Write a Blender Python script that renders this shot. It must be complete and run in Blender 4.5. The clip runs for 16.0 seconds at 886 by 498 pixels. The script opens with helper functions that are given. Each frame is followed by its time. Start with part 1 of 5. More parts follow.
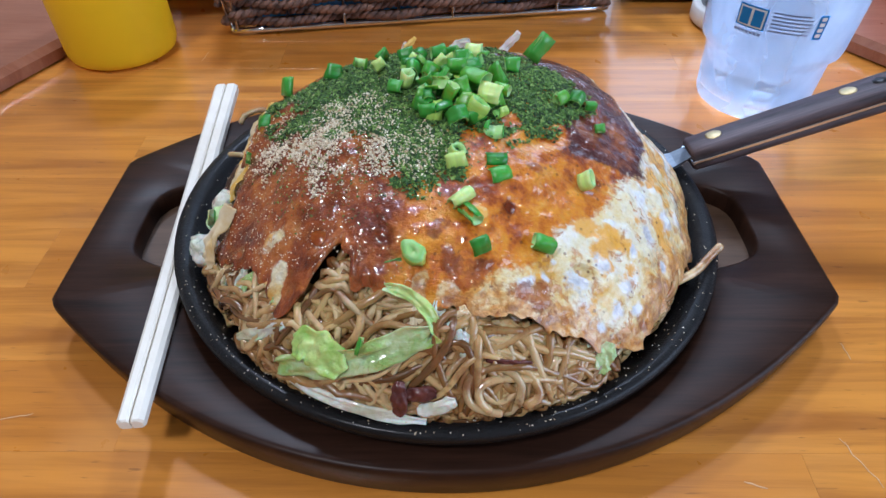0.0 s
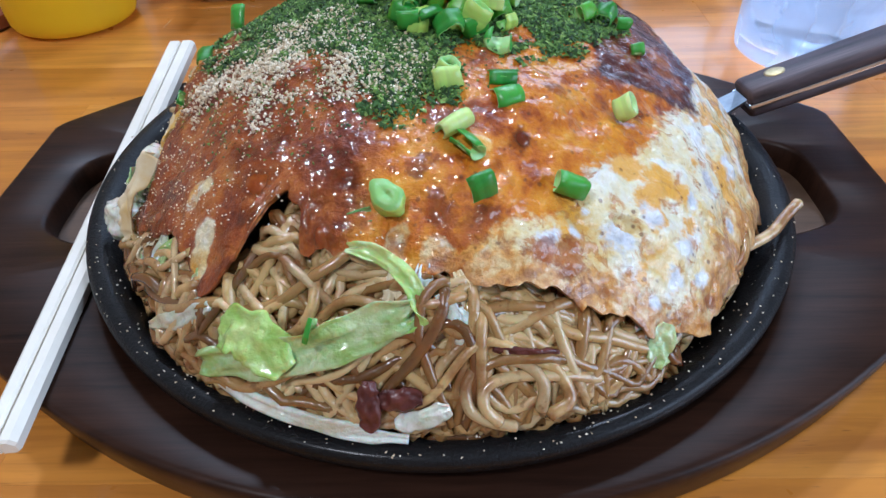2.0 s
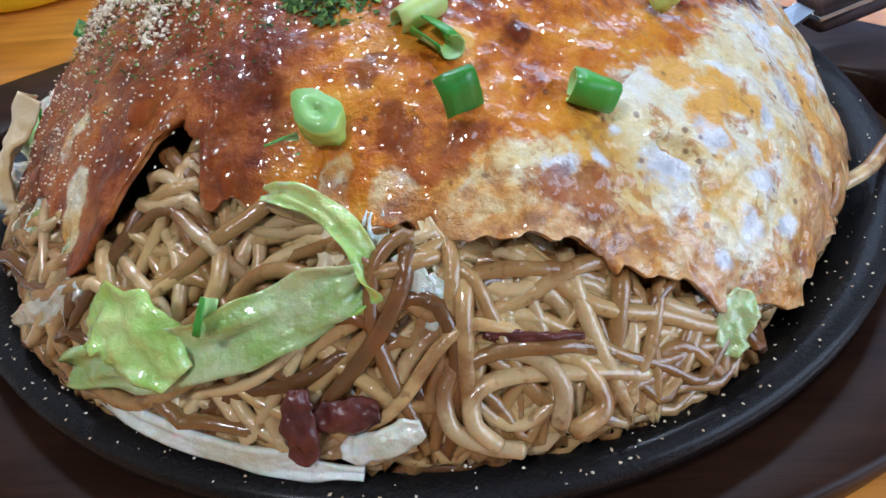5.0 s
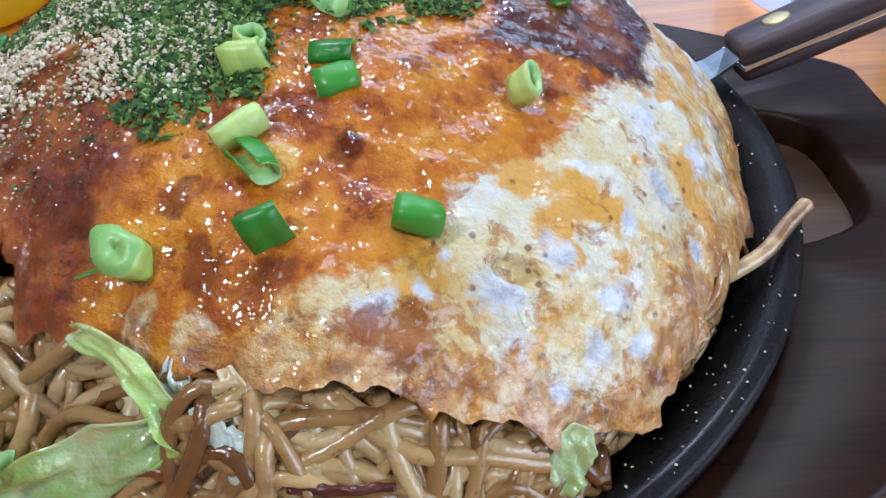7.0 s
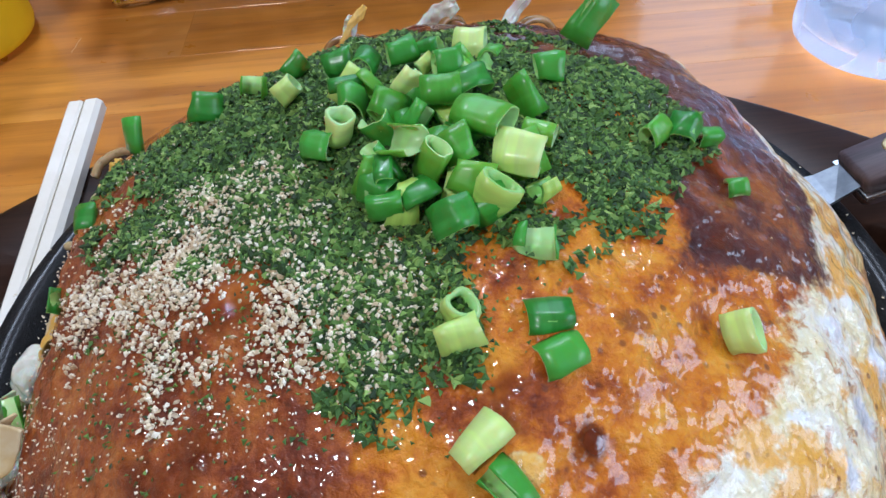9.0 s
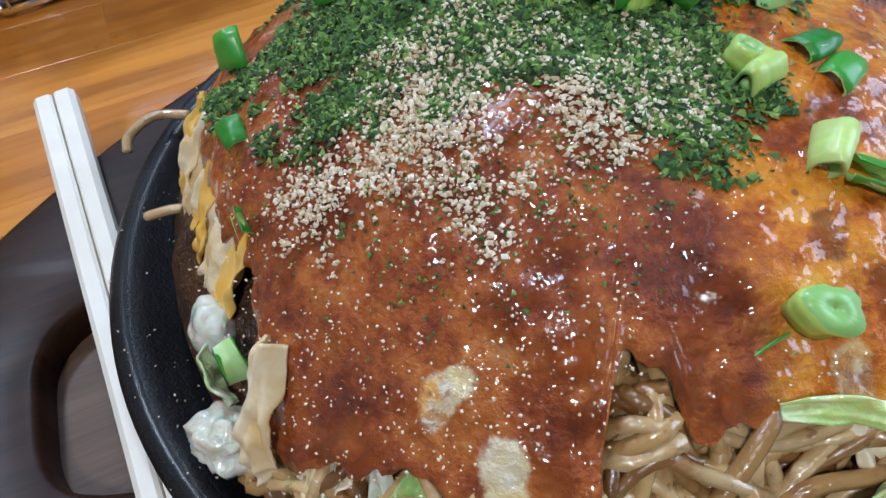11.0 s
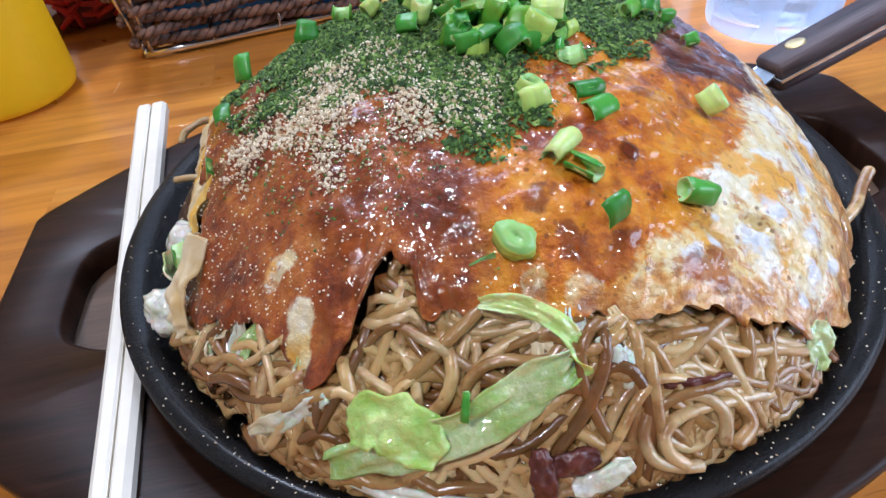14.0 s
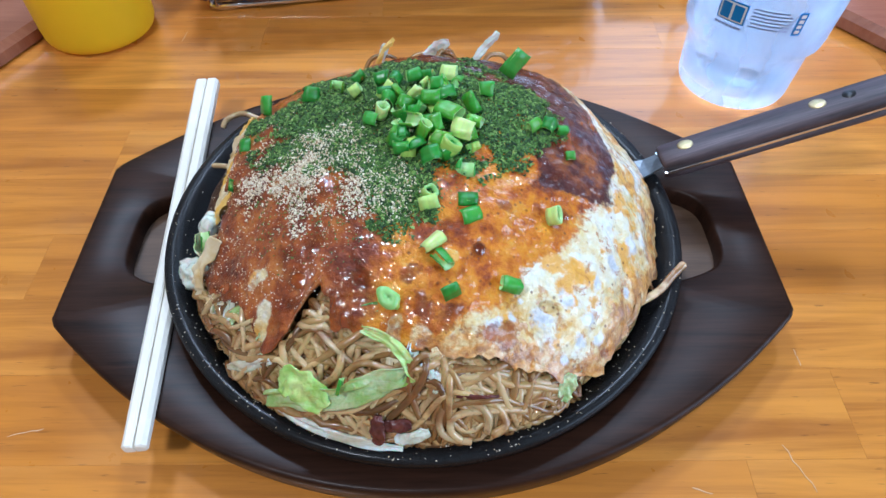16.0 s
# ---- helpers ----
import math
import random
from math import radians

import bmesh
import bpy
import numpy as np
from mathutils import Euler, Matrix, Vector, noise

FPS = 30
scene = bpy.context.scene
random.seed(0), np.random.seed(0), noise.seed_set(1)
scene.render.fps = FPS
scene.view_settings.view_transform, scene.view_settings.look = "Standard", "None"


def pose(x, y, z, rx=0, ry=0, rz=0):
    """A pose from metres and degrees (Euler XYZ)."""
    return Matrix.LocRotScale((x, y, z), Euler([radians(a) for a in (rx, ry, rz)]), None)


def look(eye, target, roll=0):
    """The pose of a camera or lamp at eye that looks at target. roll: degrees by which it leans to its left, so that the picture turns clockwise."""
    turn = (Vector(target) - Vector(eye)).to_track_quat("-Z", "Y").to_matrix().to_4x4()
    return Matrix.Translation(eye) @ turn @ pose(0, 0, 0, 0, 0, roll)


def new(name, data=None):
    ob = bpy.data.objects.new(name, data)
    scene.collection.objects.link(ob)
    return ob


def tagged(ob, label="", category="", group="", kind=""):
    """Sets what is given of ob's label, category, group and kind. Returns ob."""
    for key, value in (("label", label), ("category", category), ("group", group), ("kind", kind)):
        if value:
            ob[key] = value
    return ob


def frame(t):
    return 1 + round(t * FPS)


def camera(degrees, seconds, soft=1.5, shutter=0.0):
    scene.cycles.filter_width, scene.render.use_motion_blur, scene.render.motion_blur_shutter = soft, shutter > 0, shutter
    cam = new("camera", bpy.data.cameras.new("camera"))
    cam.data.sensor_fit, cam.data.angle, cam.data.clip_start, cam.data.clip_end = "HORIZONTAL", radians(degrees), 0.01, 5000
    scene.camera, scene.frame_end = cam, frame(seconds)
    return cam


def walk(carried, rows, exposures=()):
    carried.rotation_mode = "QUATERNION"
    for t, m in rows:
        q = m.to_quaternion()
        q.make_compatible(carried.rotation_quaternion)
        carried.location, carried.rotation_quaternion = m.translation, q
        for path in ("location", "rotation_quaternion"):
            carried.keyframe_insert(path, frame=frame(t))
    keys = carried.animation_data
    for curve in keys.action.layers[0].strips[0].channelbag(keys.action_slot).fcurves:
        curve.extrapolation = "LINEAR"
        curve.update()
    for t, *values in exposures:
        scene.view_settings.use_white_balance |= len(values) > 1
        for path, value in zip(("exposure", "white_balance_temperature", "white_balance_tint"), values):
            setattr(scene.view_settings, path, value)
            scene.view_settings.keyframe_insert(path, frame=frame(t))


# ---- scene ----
cam = camera(69.5, 16.0)
ROWS = [
    (0, -0.0009, -0.2089, 0.2052, 45.68, -0.07, 0.14),
    (0.5, 0.0007, -0.204, 0.1917, 46.3, 0.07, 0.1),
    (1, 0.0016, -0.1933, 0.1771, 46.66, 0.39, 0.1),
    (1.5, 0.0019, -0.1853, 0.1619, 46.97, 0.65, 0.05),
    (2, 0.0033, -0.1787, 0.1534, 47.23, 0.98, -0.03),
    (2.5, 0.004, -0.1715, 0.1435, 47.29, 1.37, -0.07),
    (3, 0.0051, -0.1671, 0.134, 47.32, 1.96, -0.25),
    (5.5, 0.0163, -0.1479, 0.1157, 46.9, 4.34, 0.02),
    (6, 0.0332, -0.1441, 0.1159, 46.43, 4.72, 0.26),
    (6.5, 0.0418, -0.1383, 0.1215, 45.93, 5.09, 0.42),
    (7, 0.0401, -0.1322, 0.1265, 45.28, 5.3, 0.47),
    (7.5, 0.0299, -0.1236, 0.1325, 44.27, 5.42, 0.75),
    (8, 0.023, -0.1125, 0.1466, 43.46, 5.45, 0.64),
    (8.5, 0.0162, -0.1016, 0.1535, 41.88, 4.79, -0.41),
    (9, 0.002, -0.0874, 0.1585, 39.38, 3.29, -3.77),
    (9.5, -0.0206, -0.0848, 0.1599, 38.01, 2.15, -9.1),
    (10, -0.0415, -0.0833, 0.1526, 37.47, 1.45, -17.65),
    (12.5, -0.0798, -0.1255, 0.1374, 43.75, 6.94, -25.19),
    (13, -0.0726, -0.1357, 0.1388, 46.27, 8.05, -22.84),
    (13.5, -0.053, -0.148, 0.1412, 47.24, 7.92, -18.14),
    (14, -0.0345, -0.1594, 0.1494, 48.14, 4.69, -10.94),
    (14.5, -0.0221, -0.166, 0.1755, 46.33, 1.64, -4.04),
    (15, -0.0114, -0.1665, 0.1986, 41.16, 0.53, -1.92),
    (15.5, -0.003, -0.179, 0.2262, 38.82, 0.18, -0.97),
    (16, 0.0068, -0.1874, 0.2412, 38.45, 0.03, -0.48),
]
EXPOSURES = [(0.0, -0.38, 5480, 14), (3.0, -0.30, 5320, 12), (5.5, -0.42, 5530, 14), (7.5, -0.44, 5530, 14), (9.0, -0.42, 5560, 14), (10.0, -0.50, 5530, 10), (12.5, -0.18, 5480, 15), (14.0, -0.18, 5680, 17), (16.0, -0.17, 5200, 9)]
walk(cam, [(t, pose(*p)) for t, *p in ROWS], EXPOSURES)


# ---------------------------------------------------------------- light
world = bpy.data.worlds.new("sky")
scene.world = world
world.use_nodes = True
wn = world.node_tree.nodes
sky = wn.new("ShaderNodeTexSky")
sky.sky_type, sky.sun_disc = "NISHITA", False
sky.sun_elevation, sky.sun_rotation = radians(40), radians(150)
wn["Background"].inputs[1].default_value = 0.1
world.node_tree.links.new(sky.outputs[0], wn["Background"].inputs[0])


def area(name, eye, target, w, h, watts, colour):
    d = bpy.data.lights.new(name, "AREA")
    d.shape, d.size, d.size_y, d.energy, d.color = "RECTANGLE", w, h, watts, colour
    ob = new(name, d)
    ob.matrix_world = look(eye, target)
    return ob


area("window_light", (1.82, -0.7, 0.85), (0.0, 0.0, 0.1), 1.6, 1.1, 36.0, (0.78, 0.89, 1.0))
area("window_light", (0.35, 1.62, 0.95), (0.1, 0.0, 0.1), 1.5, 0.8, 13.0, (0.70, 0.84, 1.0))
# The third lamp, out of view, is strengthened as fill for camera-facing sides.
LAMPS = [(-0.40, 0.98, 20.0, (0.86, 0.93, 1.0)), (0.42, 1.02, 14.0, (0.86, 0.93, 1.0)), (-0.55, -0.75, 21.0, (1.0, 0.95, 0.88))]
for lx, ly, watts, tint in LAMPS:
    area("ceiling_lamp_light", (lx, ly, 1.64), (lx, ly, 0.0), 0.2, 0.2, watts, tint)


# ---------------------------------------------------------------- materials
class Nodes:
    """A small helper round one material's node tree."""

    def __init__(self, name, rough=0.5, metal=0.0, spec=0.5):
        self.m = bpy.data.materials.new(name)
        self.m.use_nodes = True
        self.t = self.m.node_tree
        self.p = self.t.nodes["Principled BSDF"]
        self.p.inputs["Roughness"].default_value = rough
        self.p.inputs["Metallic"].default_value = metal
        self.p.inputs["Specular IOR Level"].default_value = spec
        self.xyz = self.t.nodes.new("ShaderNodeTexCoord").outputs["Object"]

    def link(self, a, b):
        self.t.links.new(a, b)
        return self

    def noise(self, scale, detail=4.0, rough=0.55, stretch=None, distort=0.0, out="Fac"):
        n = self.t.nodes.new("ShaderNodeTexNoise")
        n.inputs["Scale"].default_value, n.inputs["Detail"].default_value = scale, detail
        n.inputs["Roughness"].default_value, n.inputs["Distortion"].default_value = rough, distort
        src = self.xyz
        if stretch:
            mp = self.t.nodes.new("ShaderNodeMapping")
            mp.inputs["Scale"].default_value = stretch
            self.link(src, mp.inputs["Vector"])
            src = mp.outputs[0]
        self.link(src, n.inputs["Vector"])
        return n.outputs[out]

    def math(self, op, a, b=0.0, clamp=False):
        n = self.t.nodes.new("ShaderNodeMath")
        n.operation, n.use_clamp = op, clamp
        for i, v in enumerate((a, b)):
            if isinstance(v, (int, float)):
                n.inputs[i].default_value = v
            else:
                self.link(v, n.inputs[i])
        return n.outputs[0]

    def step(self, v, lo, hi):
        n = self.t.nodes.new("ShaderNodeMapRange")
        n.interpolation_type = "SMOOTHSTEP"
        self.link(v, n.inputs[0])
        n.inputs[1].default_value, n.inputs[2].default_value = lo, hi
        return n.outputs[0]

    def ramp(self, v, stops):
        n = self.t.nodes.new("ShaderNodeValToRGB")
        while len(n.color_ramp.elements) < len(stops):
            n.color_ramp.elements.new(0.5)
        for e, (pos, c) in zip(n.color_ramp.elements, stops):
            e.position, e.color = pos, (*c, 1)
        self.link(v, n.inputs[0])
        return n.outputs[0]

    def mix(self, f, a, b, mode="MIX"):
        n = self.t.nodes.new("ShaderNodeMix")
        n.data_type, n.blend_type = "RGBA", mode
        for sock, v in ((n.inputs[0], f), (n.inputs[6], a), (n.inputs[7], b)):
            if isinstance(v, (int, float)):
                sock.default_value = v
            elif isinstance(v, tuple):
                sock.default_value = (*v, 1)
            else:
                self.link(v, sock)
        return n.outputs[2]

    def random(self):
        return self.t.nodes.new("ShaderNodeObjectInfo").outputs["Random"]

    def island(self):
        return self.t.nodes.new("ShaderNodeNewGeometry").outputs["Random Per Island"]

    def split(self):
        n = self.t.nodes.new("ShaderNodeSeparateXYZ")
        self.link(self.xyz, n.inputs[0])
        return n.outputs

    def colour(self, v):
        if isinstance(v, tuple):
            self.p.inputs["Base Color"].default_value = (*v, 1)
        else:
            self.link(v, self.p.inputs["Base Color"])
        return self

    def rough(self, v):
        self.link(v, self.p.inputs["Roughness"])
        return self

    def bump(self, v, strength=0.3, dist=0.001):
        n = self.t.nodes.new("ShaderNodeBump")
        n.inputs["Strength"].default_value, n.inputs["Distance"].default_value = strength, dist
        self.link(v, n.inputs["Height"])
        self.link(n.outputs[0], self.p.inputs["Normal"])
        return self

    def wet(self, v, strength=0.6, dist=0.0008):
        """Ripples of the clear wet film alone."""
        n = self.t.nodes.new("ShaderNodeBump")
        n.inputs["Strength"].default_value, n.inputs["Distance"].default_value = strength, dist
        self.link(v, n.inputs["Height"])
        self.link(n.outputs[0], self.p.inputs["Coat Normal"])
        return self

    def set(self, **kw):
        for k, v in kw.items():
            self.p.inputs[k.replace("_", " ")].default_value = v
        return self


def simple(name, a, b, scale=200, rough=0.5, metal=0.0, bump=0.15, dist=0.0005, **kw):
    n = Nodes(name, rough, metal)
    f = n.noise(scale)
    n.colour(n.ramp(f, [(0.3, a), (0.7, b)])).bump(n.noise(scale * 4), bump, dist)
    n.set(**kw)
    return n.m


def table_wood():
    n = Nodes("lacquered_pine", 0.3)
    grain = n.noise(26, 6, 0.6, (0.22, 3.2, 1.0), 0.6)
    fine = n.noise(90, 5, 0.65, (0.12, 5.0, 1.0))
    tone = n.mix(n.random(), (0.56, 0.20, 0.022), (0.71, 0.295, 0.042))
    c = n.mix(n.step(grain, 0.35, 0.72), tone, (0.37, 0.125, 0.016))
    c = n.mix(n.math("MULTIPLY", n.step(fine, 0.5, 0.75), 0.35), c, (0.32, 0.105, 0.014))
    fleck = n.math("MULTIPLY", n.step(n.noise(420, 2, 0.5, (0.16, 1.6, 1.0)), 0.66, 0.72), n.step(n.noise(30, 3), 0.45, 0.6))
    c = n.mix(n.math("MULTIPLY", fleck, 0.6), c, (0.14, 0.045, 0.010))
    blot = n.noise(9, 3, 0.5)
    c = n.mix(n.math("MULTIPLY", n.step(blot, 0.5, 0.75), 0.3), c, (0.68, 0.34, 0.10))
    n.colour(c).rough(n.math("ADD", 0.2, n.math("MULTIPLY", n.noise(60, 4), 0.22)))
    n.bump(fine, 0.06, 0.0004)
    n.wet(n.noise(110, 2), 0.25, 0.0006)
    n.set(Coat_Weight=0.5, Coat_Roughness=0.08)
    return n.m


def dark_wood(name, a, b, rough=0.42, spec=0.5):
    n = Nodes(name, rough, 0.0, spec)
    g = n.noise(40, 6, 0.6, (0.35, 4.0, 1.0), 0.5)
    f = n.noise(300, 4, 0.6, (0.2, 4.0, 1.0))
    c = n.ramp(n.math("ADD", n.math("MULTIPLY", g, 0.7), n.math("MULTIPLY", f, 0.3)), [(0.32, a), (0.68, b)])
    n.colour(c).rough(n.math("ADD", rough - 0.08, n.math("MULTIPLY", n.noise(25, 3), 0.2))).bump(f, 0.12, 0.0004)
    return n.m


def cast_iron():
    n = Nodes("cast_iron", 0.5, 0.0, 0.18)
    g = n.noise(1150, 3, 0.75)
    big = n.noise(45, 4)
    n.colour(n.ramp(n.math("ADD", n.math("MULTIPLY", big, 0.5), n.math("MULTIPLY", g, 0.5)), [(0.36, (0.0025, 0.0025, 0.003)), (0.66, (0.009, 0.009, 0.0098))]))
    n.rough(n.math("ADD", 0.30, n.math("MULTIPLY", g, 0.30))).bump(n.math("ADD", g, n.math("MULTIPLY", n.noise(300, 3), 0.7)), 0.7, 0.0007)
    n.set(Coat_Weight=0.22, Coat_Roughness=0.22)
    return n.m


def omelette():
    n = Nodes("sauced_omelette", 0.25, 0.0, 0.25)

    def layer(name, lo, hi, spread=0.5, scale=150):
        a = n.t.nodes.new("ShaderNodeAttribute")
        a.attribute_name = name
        edge = n.math("ADD", n.math("MULTIPLY", n.math("SUBTRACT", n.noise(scale, 6, 0.65), 0.5), spread), n.math("MULTIPLY", n.math("SUBTRACT", n.noise(scale * 4, 4, 0.6), 0.5), spread * 0.5))
        return n.step(n.math("ADD", a.outputs["Fac"], edge), lo, hi)
    # cooked egg: cream and yellow, browned into a fine lace
    egg = n.ramp(n.noise(75, 6, 0.62), [(0.32, (0.70, 0.39, 0.08)), (0.42, (0.76, 0.60, 0.28)), (0.52, (0.80, 0.73, 0.51)), (0.64, (0.82, 0.81, 0.76))])
    egg = n.mix(n.math("MULTIPLY", n.step(n.noise(66, 5, 0.62), 0.52, 0.60), 0.85), egg, (0.76, 0.36, 0.022))
    lace = n.math("MULTIPLY", n.step(n.noise(230, 5, 0.65, None, 0.6), 0.52, 0.62), n.step(n.noise(58, 3), 0.42, 0.54))
    egg = n.mix(n.math("MULTIPLY", lace, 0.75), egg, (0.50, 0.19, 0.03))
    rust = layer("rust", 0.35, 0.85, 1.4, 120)
    egg = n.mix(n.math("MULTIPLY", rust, 0.8), egg, n.ramp(n.noise(210, 5, 0.6), [(0.38, (0.30, 0.075, 0.012)), (0.52, (0.62, 0.27, 0.05)), (0.66, (0.80, 0.60, 0.30))]))
    bubble = layer("blister", 0.32, 0.75, 0.8, 150)
    pale = n.ramp(n.noise(190, 4), [(0.35, (0.50, 0.53, 0.58)), (0.6, (0.83, 0.84, 0.86))])
    egg = n.mix(bubble, egg, pale)
    # sauce: thin and orange over the yolk, thick and brown elsewhere
    orange = n.ramp(n.noise(95, 7, 0.70), [(0.30, (0.15, 0.022, 0.003)), (0.40, (0.36, 0.075, 0.005)), (0.48, (0.62, 0.185, 0.007)), (0.58, (0.76, 0.31, 0.016)), (0.72, (0.78, 0.46, 0.09))])
    brown = n.ramp(n.noise(80, 7, 0.72), [(0.31, (0.08, 0.017, 0.009)), (0.42, (0.20, 0.040, 0.012)), (0.51, (0.36, 0.090, 0.018)), (0.60, (0.50, 0.165, 0.030)), (0.74, (0.60, 0.32, 0.11))])
    purple = n.ramp(n.noise(85, 6, 0.65), [(0.32, (0.040, 0.010, 0.012)), (0.52, (0.11, 0.028, 0.020)), (0.64, (0.32, 0.095, 0.022)), (0.78, (0.62, 0.26, 0.05))])
    c = n.mix(layer("brown", 0.3, 0.8, 0.7, 90), orange, brown)
    c = n.mix(layer("purple", 0.35, 0.65, 0.6), c, purple)
    white = layer("white", 0.42, 0.62, 0.55, 120)
    c = n.mix(white, n.mix(1.0, c, (0.92, 0.88, 0.84), "MULTIPLY"), egg)
    drip = layer("drip", 0.38, 0.68, 1.2, 110)
    c = n.mix(n.math("MULTIPLY", drip, 0.75), c, n.ramp(n.noise(160, 5), [(0.35, (0.11, 0.018, 0.004)), (0.65, (0.36, 0.080, 0.010))]))
    # specks of burnt sauce
    speck = n.t.nodes.new("ShaderNodeTexVoronoi")
    speck.inputs["Scale"].default_value = 330
    n.link(n.xyz, speck.inputs["Vector"])
    c = n.mix(n.math("MULTIPLY", n.step(speck.outputs["Distance"], 0.26, 0.12), n.math("MULTIPLY", n.step(n.noise(130, 2), 0.52, 0.6), 0.7)), c, (0.13, 0.035, 0.012))
    n.colour(c)
    n.rough(n.math("ADD", 0.30, n.math("MULTIPLY", n.step(n.noise(140, 4), 0.35, 0.75), 0.2)))
    n.link(n.math("SUBTRACT", 1.0, n.math("MULTIPLY", white, 0.25)), n.p.inputs["Coat Weight"])
    grain = n.math("ADD", n.math("MULTIPLY", n.noise(760, 3, 0.6), 0.95), n.math("MULTIPLY", n.noise(270, 2, 0.5), 0.8))
    n.bump(n.math("ADD", grain, n.math("MULTIPLY", lace, -0.25)), 0.8, 0.0009)
    n.wet(n.math("ADD", n.noise(390, 1, 0.5), n.math("MULTIPLY", n.noise(150, 1), 0.9)), 0.8, 0.0010)
    n.set(Coat_Roughness=0.035, Subsurface_Weight=0.06, Subsurface_Scale=0.002)
    n.p.inputs["Subsurface Radius"].default_value = (1.0, 0.5, 0.2)
    return n.m


def sauce():
    n = Nodes("thick_brown_sauce", 0.12)
    n.colour(n.ramp(n.noise(90, 5, 0.6), [(0.3, (0.085, 0.013, 0.004)), (0.5, (0.26, 0.056, 0.010)), (0.72, (0.50, 0.16, 0.026))]))
    deep = n.t.nodes.new("ShaderNodeAttribute")
    deep.attribute_name = "deep"
    n.link(n.step(n.math("ADD", deep.outputs["Fac"], n.math("MULTIPLY", n.math("SUBTRACT", n.noise(400, 4), 0.5), 0.25)), -0.12, 0.42), n.p.inputs["Alpha"])
    n.bump(n.noise(260, 4), 0.5, 0.0012).wet(n.noise(300, 1), 0.8, 0.0010)
    n.set(Coat_Weight=1.0, Coat_Roughness=0.03, Subsurface_Weight=0.25, Subsurface_Scale=0.002)
    n.p.inputs["Subsurface Radius"].default_value = (1.0, 0.35, 0.1)
    return n.m


def noodle_mat(pale=False):
    n = Nodes("fried_noodle", 0.24)
    a = n.ramp(n.random(), [(0.0, (0.11, 0.045, 0.012)), (0.35, (0.32, 0.170, 0.052)), (1.0, (0.60, 0.40, 0.165))])
    c = n.mix(0.6, a, (0.72, 0.54, 0.28)) if pale else a
    c = n.mix(n.math("MULTIPLY", n.step(n.noise(95, 5), 0.46, 0.66), 0.8), c, (0.22, 0.080, 0.018))
    c = n.mix(n.math("MULTIPLY", n.step(n.noise(420, 4), 0.60, 0.70), 0.5), c, (0.13, 0.045, 0.012))
    n.colour(c).bump(n.math("ADD", n.noise(500, 4), n.math("MULTIPLY", n.noise(150, 3), 1.5)), 0.45, 0.0008)
    n.wet(n.noise(240, 2), 0.6, 0.0007)
    n.set(Coat_Weight=0.7, Coat_Roughness=0.07, Subsurface_Weight=0.2, Subsurface_Scale=0.002)
    return n.m


def chip(name, stops, rough=0.6):
    n = Nodes(name, rough)
    n.colour(n.ramp(n.island(), stops))
    return n.m


def onion(name, a, b, rough=0.38):
    n = Nodes(name, rough)
    c = n.mix(n.random(), a, b)
    c = n.mix(n.math("MULTIPLY", n.step(n.noise(220, 3, 0.5, (0.3, 0.3, 3.0)), 0.4, 0.7), 0.4), c, tuple(min(1, v * 1.7 + 0.03) for v in a))
    n.colour(c).bump(n.noise(700, 3), 0.1, 0.0003)
    n.set(Coat_Weight=0.12, Coat_Roughness=0.15, Subsurface_Weight=0.2, Subsurface_Scale=0.002)
    return n.m


def leaf(name, a, b, vein):
    n = Nodes(name, 0.22)
    c = n.ramp(n.noise(80, 6, 0.65), [(0.36, a), (0.62, b)])
    c = n.mix(n.math("MULTIPLY", n.step(n.noise(48, 5, 0.6, (0.5, 2.4, 1.0), 1.2), 0.50, 0.66), 0.75), c, vein)
    c = n.mix(n.math("MULTIPLY", n.step(n.noise(330, 4, 0.6), 0.64, 0.72), 0.25), c, (0.30, 0.17, 0.04))
    n.colour(c).bump(n.math("ADD", n.noise(260, 5, 0.6), n.math("MULTIPLY", n.noise(110, 3), 1.4)), 0.65, 0.0016)
    n.wet(n.noise(150, 2), 0.6, 0.0012)
    n.set(Coat_Weight=1.0, Coat_Roughness=0.05, Subsurface_Weight=0.35, Subsurface_Scale=0.003)
    return n.m


def glassy(name, ior, tint=(1, 1, 1), rough=0.0):
    n = Nodes(name, rough)
    n.colour(tint).set(Transmission_Weight=1.0, IOR=ior)
    return n.m


def fogged():
    """Worn tumbler glass; a pale blue haze is mixed in for the window's brightness."""
    n = Nodes("window_haze_glass", 0.06)
    n.colour((0.90, 0.95, 1.0)).set(Transmission_Weight=1.0, IOR=1.45)
    mist = n.t.nodes.new("ShaderNodeBsdfTranslucent")
    mist.inputs[0].default_value = (0.66, 0.80, 1.0, 1)
    film = n.t.nodes.new("ShaderNodeBsdfDiffuse")
    film.inputs[0].default_value = (0.64, 0.78, 1.0, 1)
    both, mixed = n.t.nodes.new("ShaderNodeMixShader"), n.t.nodes.new("ShaderNodeMixShader")
    n.link(mist.outputs[0], both.inputs[1]).link(film.outputs[0], both.inputs[2])
    both.inputs[0].default_value = 0.5
    n.link(n.ramp(n.noise(28, 4, 0.5, (1, 1, 0.6)), [(0.3, (0.18, 0.18, 0.18)), (0.7, (0.42, 0.42, 0.42))]), mixed.inputs[0])
    n.link(n.p.outputs[0], mixed.inputs[1]).link(both.outputs[0], mixed.inputs[2])
    n.link(mixed.outputs[0], n.t.nodes["Material Output"].inputs[0])
    n.bump(n.noise(120, 4), 0.2, 0.001)
    return n.m


